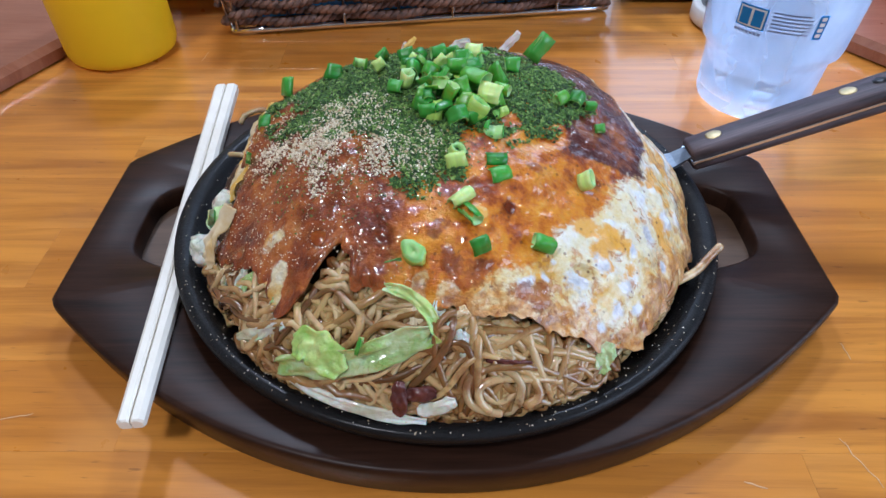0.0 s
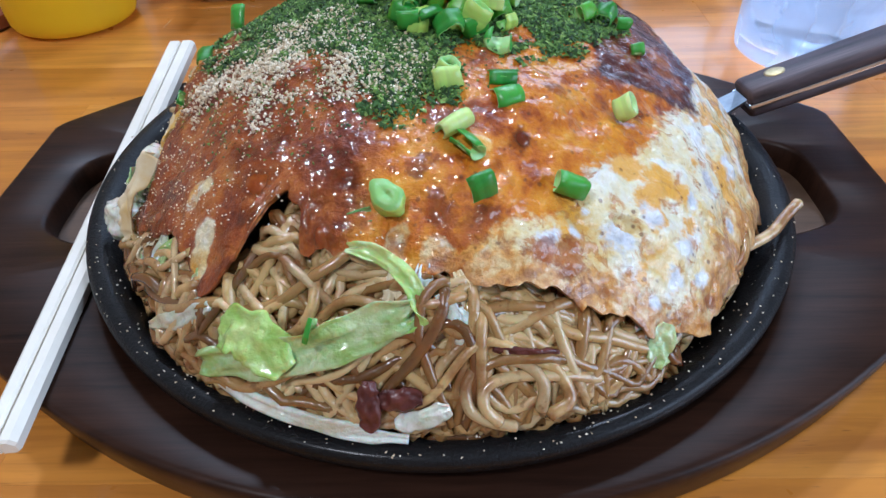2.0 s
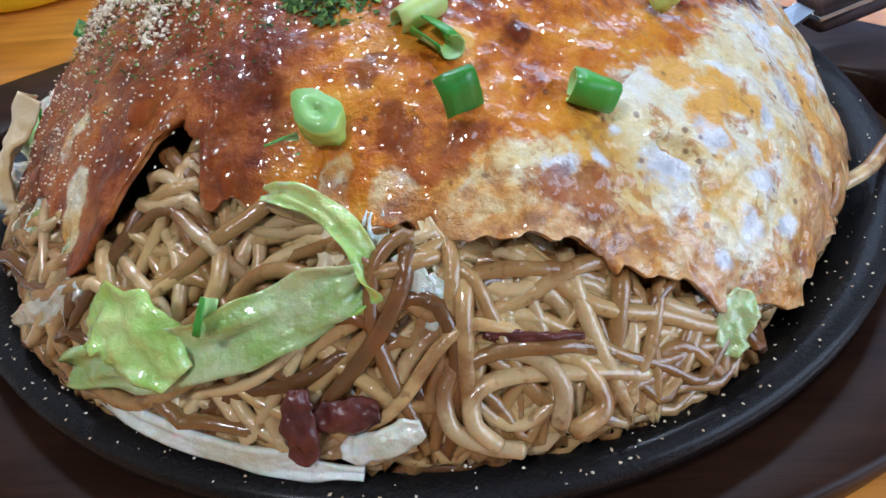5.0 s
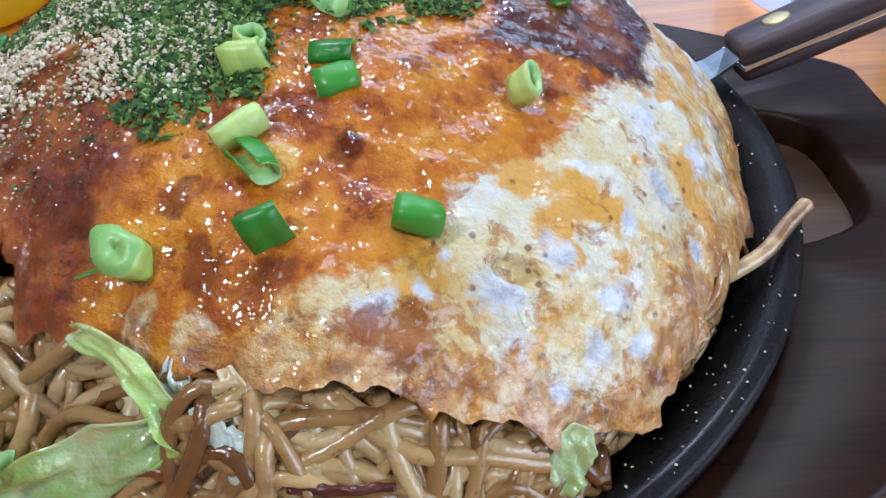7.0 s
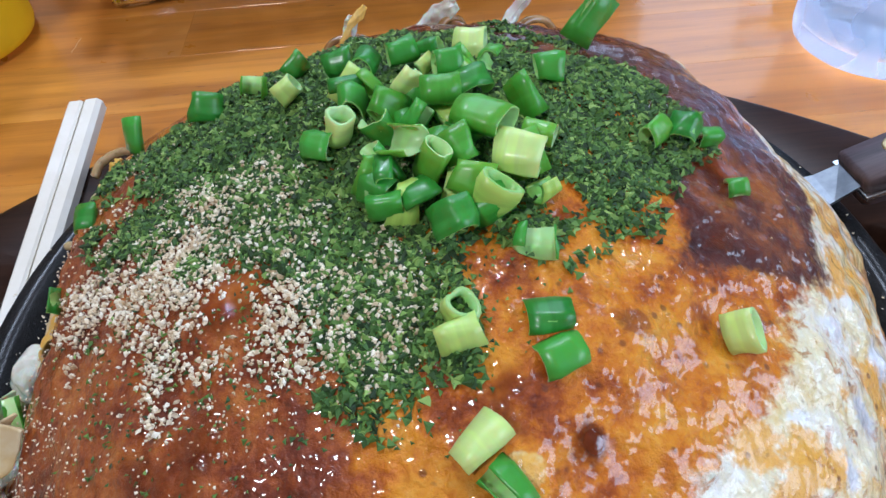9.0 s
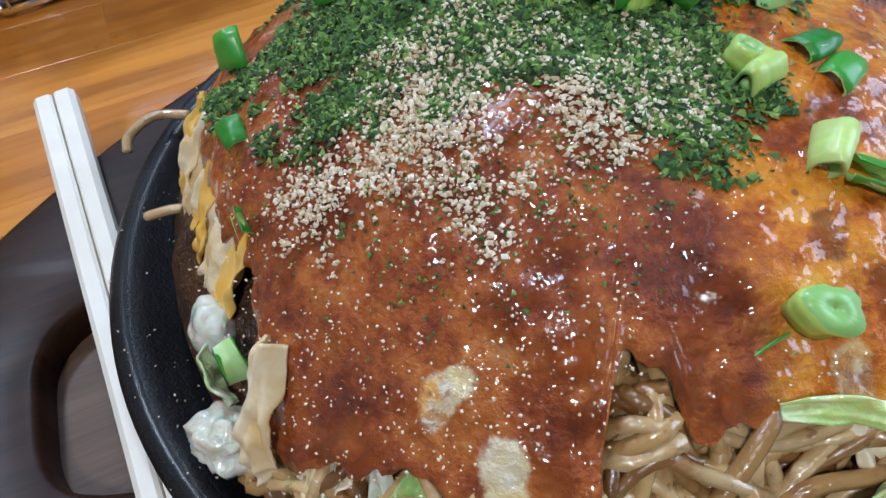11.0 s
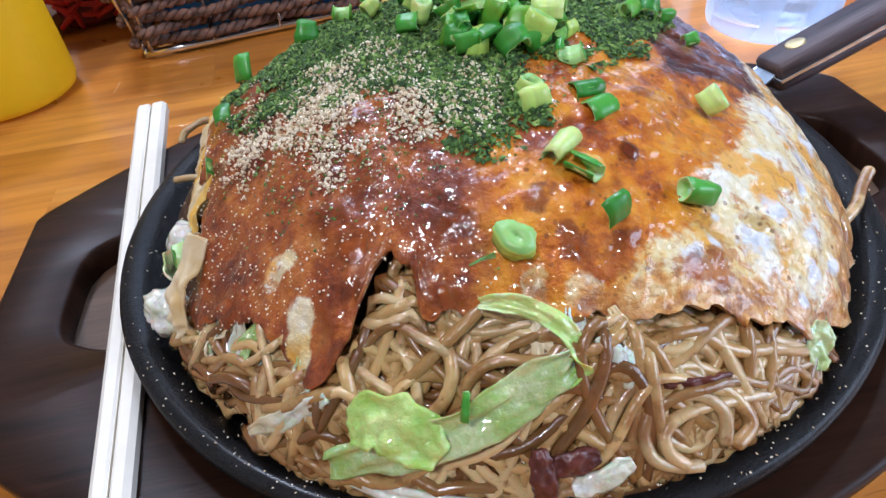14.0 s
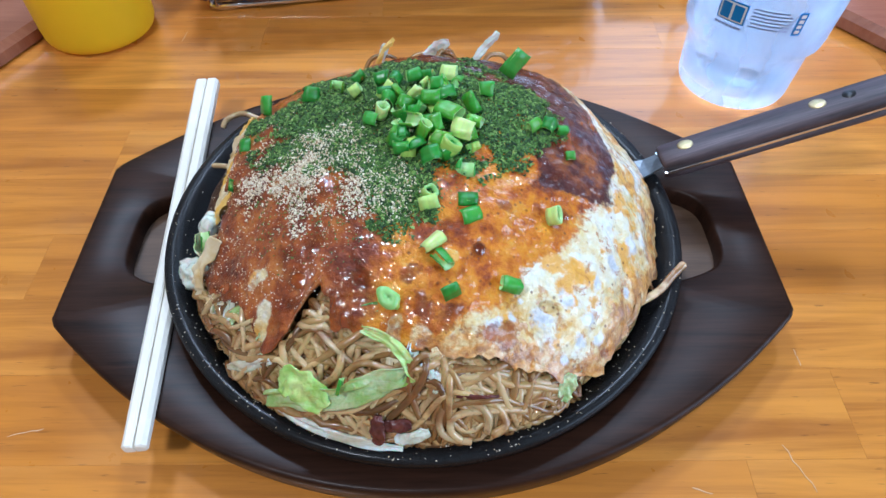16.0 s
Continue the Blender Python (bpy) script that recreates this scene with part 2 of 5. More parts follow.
def milky(name, colour):
    """Thin matt plastic that lets light through."""
    n = Nodes(name, 0.38)
    n.colour(n.mix(n.noise(40), colour, tuple(v * 0.96 for v in colour)))
    through_light, both = n.t.nodes.new("ShaderNodeBsdfTranslucent"), n.t.nodes.new("ShaderNodeMixShader")
    through_light.inputs[0].default_value = (*colour, 1)
    both.inputs[0].default_value = 0.4
    n.link(n.p.outputs[0], both.inputs[1]).link(through_light.outputs[0], both.inputs[2])
    n.link(both.outputs[0], n.t.nodes["Material Output"].inputs[0])
    return n.m


M = dict(
    table=table_wood(),
    scratch=simple("worn_lacquer_and_glint", (0.60, 0.36, 0.19), (0.74, 0.52, 0.32), 300, 0.6),
    ledge=dark_wood("reddish_ledge_wood", (0.24, 0.085, 0.045), (0.36, 0.155, 0.09), 0.3),
    board=dark_wood("dark_stained_board", (0.009, 0.0040, 0.0025), (0.044, 0.019, 0.011), 0.34, 0.15),
    well=dark_wood("worn_board_well", (0.06, 0.034, 0.020), (0.145, 0.085, 0.050), 0.5),
    iron=cast_iron(),
    worn=simple("bare_worn_wood", (0.30, 0.19, 0.12), (0.42, 0.28, 0.19), 400, 0.7),
    egg=omelette(),
    sauce=sauce(),
    noodle=noodle_mat(),
    noodle_pale=noodle_mat(True),
    # sauce brown taken near black, so the gaps between noodles look shaded
    mass=simple("sauce_brown_gap_shade", (0.018, 0.007, 0.003), (0.08, 0.032, 0.01), 160, 0.35, 0, 0.8, 0.002),
    stick=simple("bleached_chopstick_wood", (0.80, 0.75, 0.64), (0.88, 0.84, 0.75), 70, 0.55, 0, 0.1),
    steel=simple("brushed_steel", (0.22, 0.235, 0.255), (0.34, 0.36, 0.385), 300, 0.33, 1.0, 0.05),
    brass=simple("brass_rivet", (0.55, 0.42, 0.20), (0.70, 0.56, 0.32), 500, 0.42, 1.0, 0.1),
    handle=dark_wood("rosewood_handle", (0.008, 0.005, 0.007), (0.15, 0.105, 0.120), 0.5),
    yellow=milky("yellow_plastic", (0.95, 0.66, 0.004)),
    rope=simple("seagrass_rope", (0.035, 0.015, 0.010), (0.26, 0.125, 0.075), 130, 0.6, 0, 0.6, 0.001),
    chrome=simple("chrome_wire", (0.85, 0.86, 0.88), (0.92, 0.92, 0.94), 200, 0.2, 1.0, 0.02),
    blue=simple("blue_packet", (0.02, 0.16, 0.45), (0.05, 0.28, 0.6), 60, 0.4),
    glass=glassy("clear_glass", 1.48, (0.97, 0.985, 1.0)),
    fogged=fogged(),
    water=glassy("iced_water", 1.33, (0.93, 0.97, 1.0)),
    ice=glassy("ice", 1.31, (0.96, 0.98, 1.0), 0.15),
    print_blue=simple("blue_print", (0.01, 0.20, 0.60), (0.012, 0.23, 0.64), 100, 0.4),
    print_white=simple("white_print", (0.8, 0.83, 0.86), (0.85, 0.87, 0.9), 100, 0.4),
    print_grey=simple("grey_print", (0.10, 0.12, 0.2), (0.13, 0.15, 0.24), 100, 0.5),
    aonori=chip("green_laver_flakes", [(0.0, (0.016, 0.036, 0.010)), (0.4, (0.050, 0.122, 0.022)), (0.8, (0.125, 0.25, 0.042)), (1.0, (0.30, 0.45, 0.11))], 0.7),
    powder=chip("fish_powder", [(0.0, (0.50, 0.34, 0.18)), (0.3, (0.80, 0.67, 0.46)), (1.0, (0.93, 0.87, 0.72))], 0.7),
    on_dark=onion("dark_spring_onion", (0.022, 0.19, 0.014), (0.075, 0.36, 0.035)),
    on_mid=onion("green_spring_onion", (0.05, 0.27, 0.016), (0.16, 0.43, 0.03)),
    on_pale=onion("pale_spring_onion", (0.40, 0.62, 0.10), (0.62, 0.76, 0.28)),
    on_in=onion("spring_onion_inside", (0.22, 0.50, 0.10), (0.50, 0.72, 0.32)),
    cab=leaf("green_cabbage", (0.32, 0.49, 0.13), (0.60, 0.68, 0.40), (0.78, 0.82, 0.64)),
    cab_light=leaf("light_cabbage", (0.34, 0.60, 0.10), (0.58, 0.74, 0.26), (0.74, 0.84, 0.50)),
    cab_white=leaf("white_cabbage", (0.58, 0.58, 0.44), (0.79, 0.81, 0.75), (0.55, 0.48, 0.28)),
    meat=simple("braised_pork", (0.05, 0.012, 0.01), (0.15, 0.04, 0.03), 200, 0.25, 0, 0.5),
    egg_pale=simple("pale_fried_egg", (0.72, 0.52, 0.22), (0.86, 0.79, 0.60), 130, 0.3, 0, 0.5),
    yolk=simple("cooked_yolk", (0.78, 0.42, 0.03), (0.82, 0.58, 0.18), 120, 0.3, 0, 0.4),
    red=simple("red_pickled_ginger", (0.42, 0.012, 0.015), (0.6, 0.03, 0.03), 150, 0.35, 0, 0.6, 0.002),
    red_clear=simple("dark_red_plastic", (0.10, 0.01, 0.02), (0.16, 0.015, 0.03), 60, 0.15),
    pink=simple("pink_plastic", (0.75, 0.12, 0.22), (0.8, 0.16, 0.26), 50, 0.35),
    white_plastic=simple("white_plastic", (0.72, 0.73, 0.74), (0.8, 0.8, 0.8), 60, 0.35, 0, 0.03),
    paper=simple("paper_label", (0.76, 0.73, 0.68), (0.8, 0.78, 0.74), 120, 0.7),
    black=simple("black_plastic", (0.012, 0.012, 0.014), (0.02, 0.02, 0.022), 100, 0.3),
    # unseen room shell: wall and ceiling tones lowered to darken reflections
    wall=simple("dimmed_wall", (0.33, 0.30, 0.26), (0.39, 0.36, 0.31), 6, 0.8),
    ceil=simple("dimmed_ceiling", (0.30, 0.25, 0.2), (0.38, 0.32, 0.26), 5, 0.85),
    floor=simple("brown_floor", (0.16, 0.09, 0.05), (0.22, 0.13, 0.08), 12, 0.5),
)


# ---------------------------------------------------------------- mesh helpers
def mesh_of(bm, name, mat, smooth=True):
    bmesh.ops.recalc_face_normals(bm, faces=bm.faces)
    me = bpy.data.meshes.new(name)
    bm.to_mesh(me)
    bm.free()
    for m in (mat if isinstance(mat, (list, tuple)) else [mat]):
        me.materials.append(m)
    if smooth:
        me.shade_smooth()
    return me


def part(name, bm, mat, parent, label="", smooth=True, m=None):
    ob = new(name, mesh_of(bm, name, mat, smooth))
    if m is not None:
        ob.matrix_basis = m
    ob.parent = parent
    return tagged(ob, label)


def thing(name, label, category, at=(0, 0, 0), group="", kind=""):
    ob = new(name)
    ob.empty_display_size = 0.01
    ob.location = at
    return tagged(ob, label, category, group, kind)


def box(bm, x0, x1, y0, y1, z0, z1, bevel=0.0):
    made = bmesh.ops.create_cube(bm, size=1.0, matrix=Matrix.Translation(((x0 + x1) / 2, (y0 + y1) / 2, (z0 + z1) / 2)) @ Matrix.Diagonal((x1 - x0, y1 - y0, z1 - z0, 1)))
    if bevel:
        edges = {e for v in made["verts"] for e in v.link_edges}
        bmesh.ops.bevel(bm, geom=list(edges), offset=bevel, segments=2, affect="EDGES", profile=0.6)
    return bm


def lathe(bm, profile, n=64, closed=False):
    """Turn a list of (r, z) about the z axis."""
    rings = []
    for r, z in profile:
        rings.append([bm.verts.new((0, 0, z))] if r <= 0 else [bm.verts.new((r * math.cos(2 * math.pi * i / n), r * math.sin(2 * math.pi * i / n), z)) for i in range(n)])
    pairs = list(zip(rings, rings[1:])) + ([(rings[-1], rings[0])] if closed else [])
    for a, b in pairs:
        for i in range(n):
            j = (i + 1) % n
            quad = [a[i % len(a)], a[j % len(a)], b[j % len(b)], b[i % len(b)]]
            quad = list(dict.fromkeys(quad))
            if len(quad) > 2:
                bm.faces.new(quad)
    return bm


def loft(bm, rings, cap=False):
    """Bridge closed rings of equal length."""
    vs = [[bm.verts.new(p) for p in ring] for ring in rings]
    n = len(vs[0])
    for a, b in zip(vs, vs[1:]):
        for i in range(n):
            j = (i + 1) % n
            bm.faces.new((a[i], a[j], b[j], b[i]))
    if cap:
        bm.faces.new(vs[0][::-1])
        bm.faces.new(vs[-1])
    return bm


def tube(bm, path, radius, sides=7, squash=1.0, taper=True):
    """A round strand along a list of points."""
    pts = [Vector(p) for p in path]
    rings, up = [], Vector((0, 0, 1))
    for i, p in enumerate(pts):
        d = (pts[min(i + 1, len(pts) - 1)] - pts[max(i - 1, 0)]).normalized()
        a = d.cross(up)
        a = a.normalized() if a.length > 1e-6 else Vector((1, 0, 0))
        b = a.cross(d)
        r = radius * (0.7 if taper and i in (0, len(pts) - 1) else 1.0)
        rings.append([p + a * (r * math.cos(2 * math.pi * k / sides)) + b * (r * squash * math.sin(2 * math.pi * k / sides)) for k in range(sides)])
    return loft(bm, rings, True)


def spline(points, n=12):
    """Catmull-Rom points through a short list."""
    p = [Vector(q) for q in points]
    p = [2 * p[0] - p[1], *p, 2 * p[-1] - p[-2]]
    out = []
    for i in range(1, len(p) - 2):
        for k in range(n):
            t = k / n
            a, b, c, d = p[i - 1:i + 3]
            out.append(0.5 * (2 * b + (c - a) * t + (2 * a - 5 * b + 4 * c - d) * t * t + (3 * b - a - 3 * c + d) * t ** 3))
    return out + [p[-2]]


# ---------------------------------------------------------------- the room
FLOOR = -0.70
X0, X1, Y0, Y1, TOP = -1.9, 1.9, -2.0, 1.7, 1.70


# An added shell that is never in view; it shapes bounce and reflections.
def room():
    def slab(name, label, mat, *dims):
        ob = new(name, mesh_of(box(bmesh.new(), *dims), name, mat, False))
        return tagged(ob, label, "room", kind="structure")
    slab("floor", "plain brown floor of the room", M["floor"], X0, X1, Y0, Y1, FLOOR - 0.1, FLOOR)
    slab("ceiling", "unseen plain ceiling, toned dark to cut grey reflections", M["ceil"], X0, X1, Y0, Y1, TOP, TOP + 0.1)
    bm = bmesh.new()
    box(bm, X0, -0.6, Y1, Y1 + 0.1, FLOOR, TOP)
    box(bm, 1.3, X1, Y1, Y1 + 0.1, FLOOR, TOP)
    box(bm, -0.6, 1.3, Y1, Y1 + 0.1, FLOOR, 0.4)
    box(bm, -0.6, 1.3, Y1, Y1 + 0.1, 1.5, TOP)
    tagged(new("wall_north", mesh_of(bm, "wall_north", M["wall"], False)), "unseen plain wall with a window opening, toned down for contrast", "room", kind="structure")
    slab("wall_south", "unseen plain wall, toned down for contrast", M["wall"], X0, X1, Y0 - 0.1, Y0, FLOOR, TOP)
    slab("wall_west", "unseen plain wall, toned down for contrast", M["wall"], X0 - 0.1, X0, Y0, Y1, FLOOR, TOP)
    wy0, wy1, wz0, wz1 = -1.6, 0.2, 0.2, 1.5
    bm = bmesh.new()
    box(bm, X1, X1 + 0.1, Y0, wy0, FLOOR, TOP)
    box(bm, X1, X1 + 0.1, wy1, Y1, FLOOR, TOP)
    box(bm, X1, X1 + 0.1, wy0, wy1, FLOOR, wz0)
    box(bm, X1, X1 + 0.1, wy0, wy1, wz1, TOP)
    tagged(new("wall_east", mesh_of(bm, "wall_east", M["wall"], False)), "unseen plain wall with a window opening, toned down for contrast", "room", kind="structure")
    for lx, ly, *_ in LAMPS:
        lamp = thing("ceiling_lamp", "square ceiling lamp with a white frame", "lamp", (lx, ly, TOP), "ceiling lamps")
        bm = bmesh.new()
        for a, b, c, d in ((-0.15, 0.15, 0.125, 0.15), (-0.15, 0.15, -0.15, -0.125), (-0.15, -0.125, -0.125, 0.125), (0.125, 0.15, -0.125, 0.125)):
            box(bm, a, b, c, d, -0.07, 0.0)
        part("frame", bm, M["white_plastic"], lamp, "", False)


room()

# ---------------------------------------------------------------- table
def side_ledge(name, near, far, sign):
    """A raised ledge whose inner edge runs along near-far."""
    d = (Vector(far) - Vector(near)).normalized()
    a, b = Vector(near) - d * 0.55, Vector(far) + d * 0.30
    o = Vector((sign * 0.5, 0))
    bm = bmesh.new()
    inner = 0.004
    rings = []
    for z, dx in ((0.0012, 0.0), (0.008, 0.0), (0.012, inner * sign)):
        rings.append([(a.x + dx, a.y, z), (b.x + dx, b.y, z), (b.x + o.x, b.y, z), (a.x + o.x, a.y, z)])
    loft(bm, rings, True)
    ob = new(name, mesh_of(bm, name, M["ledge"], False))
    return tagged(ob, "raised reddish-brown wooden ledge along the table", "ledge", kind="structure")


side_ledge("trim_west", (-0.2718, 0.135), (-0.2499, 0.183), -1)
side_ledge("trim_east", (0.2885, 0.165), (0.2683, 0.1935), 1)


def serving_board():
    n = 240
    top, low, well = 0.0182, 0.0, 0.0091

    def outline(th, grow=0.0):
        c, s = math.cos(th), math.sin(th)
        a, k = 0.152 + grow, 0.1150 + grow
        r = a / max(abs(c), 1e-6)
        # long sides are shallow arcs from corner to crown
        lo, hi = 0.0, 0.3
        for _ in range(40):
            r2 = (lo + hi) / 2
            x, y = r2 * c, abs(r2 * s)
            if y > k - (k - 0.0445 - grow * 0.4) * (abs(x) / a) ** 2.05:
                hi = r2
            else:
                lo = r2
        return min(r, lo)

    def hole(th, grow=0.0):
        c, s = abs(math.cos(th)), abs(math.sin(th))
        a, b, p = 0.1315 + grow, 0.0318 + grow, 4.2
        return max(0.1035 + grow, 1.0 / ((c / a) ** p + (s / b) ** p) ** (1 / p))

    def ring(f, z, grow=0.0):
        return [(f(2 * math.pi * (i + 0.5) / n, grow) * math.cos(2 * math.pi * (i + 0.5) / n), f(2 * math.pi * (i + 0.5) / n, grow) * math.sin(2 * math.pi * (i + 0.5) / n), z) for i in range(n)]
    t = thing("serving_board", "dark-stained wooden serving board with recessed well under the hot plate", "board", (0, -0.0018, 0.0014))
    t.rotation_euler = (0, 0, radians(0.4))
    bm = bmesh.new()
    rings = [ring(hole, low + 0.002), ring(outline, low, -0.0025), ring(outline, low + 0.0015, -0.0012), ring(outline, top - 0.004, 0.0008), ring(outline, top - 0.0010, 0.0007), ring(outline, top - 0.0003, 0.0002), ring(outline, top, -0.0008), ring(outline, top, -0.0016),
             ring(hole, top, 0.0015), ring(hole, top - 0.0012, 0.0), ring(hole, well)]
    loft(bm, rings)
    part("body", bm, M["board"], t)
    bm = bmesh.new()
    loft(bm, [ring(hole, well - 0.004, 0.001), ring(hole, well, 0.001)], True)
    part("well_floor", bm, M["well"], t, "worn lighter wooden floor of the well", False)
    # pale chips along the well's front lip and the worn front edge
    rng = random.Random(41)
    for k in range(20):
        a = radians(rng.gauss(272, 16))
        r = hole(a) + 0.0011 if k < 15 else outline(a) - rng.uniform(0.0004, 0.0016)
        w, h = rng.uniform(0.0006, 0.0030), rng.uniform(0.00012, 0.0003)
        bm = bmesh.new()
        n2 = 7
        top_v = []
        for z in (-0.0002, 0.00012):
            top_v.append([(w * math.cos(2 * math.pi * i / n2) * rng.uniform(0.6, 1.2), h * math.sin(2 * math.pi * i / n2) * rng.uniform(0.6, 1.4), z) for i in range(n2)])
        loft(bm, top_v, True)
        part("worn_chip", bm, M["worn"], t, "", False, pose(r * math.cos(a), r * math.sin(a), top if k < 15 else top - 0.0002, 0, 0, math.degrees(a) - 90))


serving_board()


def hot_plate():
    t = thing("hot_plate", "round black cast-iron hot plate with a raised rim", "plate", (0, 0, 0.0106))
    prof = [(0, 0.004), (0.078, 0.004), (0.090, 0.0055), (0.0985, 0.011), (0.1035, 0.0165), (0.1052, 0.0183), (0.1072, 0.0192), (0.1098, 0.0192), (0.1112, 0.0180), (0.1112, 0.0152), (0.1085, 0.0118), (0.101, 0.0045), (0.094, 0.0008), (0.088, 0.0), (0, 0.0)]
    part("pan", lathe(bmesh.new(), prof, 128), M["iron"], t)


hot_plate()


# ---------------------------------------------------------------- the food
def mound(x, y):
    """Height of the heaped food over the table."""
    dx, dy = x + 0.0077, y - 0.0059
    u = abs(dx / (0.0909 if dx < 0 else 0.1112)) ** 1.99 + abs(dy / (0.1259 if dy < 0 else 0.093)) ** 1.89
    z = 0.018 + 0.064 * max(1 - u, 1e-4) ** 0.6
    z += 0.006 * math.exp(-((x - 0.06) ** 2 + (y - 0.06) ** 2) / 0.0012)
    z -= 0.004 * math.exp(-((x + 0.04) ** 2 + (y - 0.065) ** 2) / 0.0008)
    z -= 0.006 * math.exp(-((x + 0.022) ** 2 + (y + 0.086) ** 2) / 0.00025)
    z += 0.003 * math.exp(-((x - 0.008) ** 2 + (y + 0.072) ** 2) / 0.0003)
    return z


def normal_at(x, y, e=0.002):
    return Vector((-(mound(x + e, y) - mound(x - e, y)) / (2 * e), -(mound(x, y + e) - mound(x, y - e)) / (2 * e), 1.0)).normalized()


def on_mound(x, y, up=0.0):
    return Vector((x, y, mound(x, y))) + normal_at(x, y) * up


def lerp_table(table, a):
    """Value at angle a (degrees) of a closed table of (angle, value)."""
    a %= 360
    tb = [(table[-1][0] - 360, table[-1][1]), *table, (table[0][0] + 360, table[0][1])]
    for (a0, v0), (a1, v1) in zip(tb, tb[1:]):
        if a0 <= a <= a1:
            f = (a - a0) / (a1 - a0)
            return v0 + (v1 - v0) * f * f * (3 - 2 * f)
    return table[0][1]


EGG_EDGE = [(10, 0.1015), (30, 0.1025), (60, 0.1), (90, 0.094), (120, 0.093), (150, 0.091), (163, 0.081), (178, 0.079), (192, 0.0795), (200, 0.0855), (209, 0.0945), (214, 0.0918), (221, 0.0887), (226, 0.0887), (231, 0.0922), (237, 0.0935), (239.5, 0.087),
            (241.5, 0.0715), (244.5, 0.0725), (248, 0.0800), (254, 0.0797), (262, 0.0805), (270, 0.0838), (279, 0.0872), (286, 0.0890), (293, 0.094), (300, 0.0995), (306, 0.1025), (313, 0.1005), (324, 0.0975), (350, 0.0995)]


def egg_radius(deg):
    r = lerp_table(EGG_EDGE, deg)
    c, s = math.cos(radians(deg)), math.sin(radians(deg))
    r += 0.0018 * noise.noise((c * 9, s * 9, 3.1)) + 0.0022 * noise.noise((c * 24, s * 24, 7.7)) + 0.0007 * noise.noise((c * 55, s * 55, 1.7))
    return r


BLISTERS = [(0.0425, -0.0734, 0.0042), (0.0242, -0.0773, 0.0030), (0.0515, -0.0638, 0.0026), (0.0648, -0.0538, 0.0030), (0.0593, -0.0648, 0.0030), (0.0641, -0.0699, 0.0030), (0.0300, -0.0745, 0.0022),
            (0.0560, -0.0735, 0.0026), (0.0545, -0.0480, 0.0022), (0.0735, -0.0450, 0.0030), (0.0800, -0.0330, 0.0030), (0.0700, -0.0300, 0.0028), (0.0780, -0.0520, 0.0026), (0.0490, -0.0820, 0.0024), (0.0340, -0.0680, 0.0018)]
DRIPS = [(0.0292, -0.0808, 0.0048), (0.0225, -0.0800, 0.0032), (0.0118, -0.0752, 0.0055), (0.0040, -0.0735, 0.0045), (-0.0297, -0.0700, 0.0062), (-0.0250, -0.0735, 0.0040), (0.0205, -0.0500, 0.0022), (0.0520, -0.0330, 0.0030), (0.0660, -0.0745, 0.0024), (-0.0020, -0.0650, 0.0035), (0.0300, -0.0380, 0.0022), (-0.0460, -0.0800, 0.0035), (-0.0720, -0.0500, 0.0050), (-0.0400, -0.0600, 0.0040)]
BARE = [(-0.0547, -0.0695, 0.0032), (-0.0581, -0.0574, 0.0026), (0.0127, -0.0825, 0.0050), (0.0030, -0.0815, 0.0038), (-0.0075, -0.0770, 0.0030), (0.0210, -0.0860, 0.0040), (0.0100, -0.0545, 0.0018)]
BURST = (0.0434, -0.0672, 0.0034, 0.0021)


def spots(x, y, table):
    """1 in the middle of a round spot, 0.5 at its edge, 0 outside."""
    best = 0.0
    for a, b, r in table:
        if abs(x - a) < 2 * r and abs(y - b) < 2 * r:
            d = math.hypot(x - a, y - b, mound(x, y) - mound(a, b))
            best = max(best, 1 - 0.5 * d / r)
    return best


def egg_layers(x, y):
    """How much of each surface lies at one place of the egg sheet."""
    q = on_mound(x, y)
    w = noise.noise_vector(q * 60) * 0.0045 + noise.noise_vector(q * 170) * 0.0016
    x, y = x + w.x, y + w.y
    r = math.hypot(x, y)

    def soft(d, width):
        return max(0.0, min(1.0, 0.5 + d / width))
    side = 0.78 * x - 0.625 * y - (0.0555 + 0.011 * max(0.0, min(1.0, x / 0.04)))
    white = soft(side, 0.016)
    if x > 0.05:
        white = max(white, soft(r - 0.0775, 0.006))
    white = max(white, spots(x, y, BARE) ** 0.8 if x < 0.03 else 0.0)
    if y > 0.02:
        white = max(white, soft(r - 0.090, 0.008) * 0.8)
    brown = soft(-0.011 - x + 0.25 * (y + 0.05), 0.018)
    purple = min(soft(x - 0.043 + 0.5 * max(0, y - 0.02), 0.012), soft(y + 0.0235, 0.008), soft(0.0785 - r, 0.006))
    purple = max(purple, min(soft(y - 0.030, 0.01), soft(x + 0.02, 0.02)) * 0.9)
    rust = soft(r - lerp_table(EGG_EDGE, math.degrees(math.atan2(y, x))) + 0.007, 0.012) if x > -0.01 else 0.0
    return dict(white=white, brown=brown, purple=purple, rust=rust, blister=spots(x, y, BLISTERS), drip=spots(x, y, DRIPS))


def relief(x, y):
    """Bulge of the egg sheet along its normal."""
    q = on_mound(x, y)
    h = 0.0020 * noise.noise(q * 42) + 0.0010 * noise.noise(q * 120 + Vector((0, 0, 2))) + 0.0005 * noise.noise(q * 320 + Vector((0, 0, 5)))
    b = spots(x, y, BLISTERS)
    h += 0.0011 * max(0.0, b - 0.45)
    d = math.hypot((x - BURST[0]) / BURST[2], (y - BURST[1]) / BURST[3])
    if d < 1.5:
        h += 0.0005 if d > 1 else -0.0022 * (1 - d ** 4)
    return h


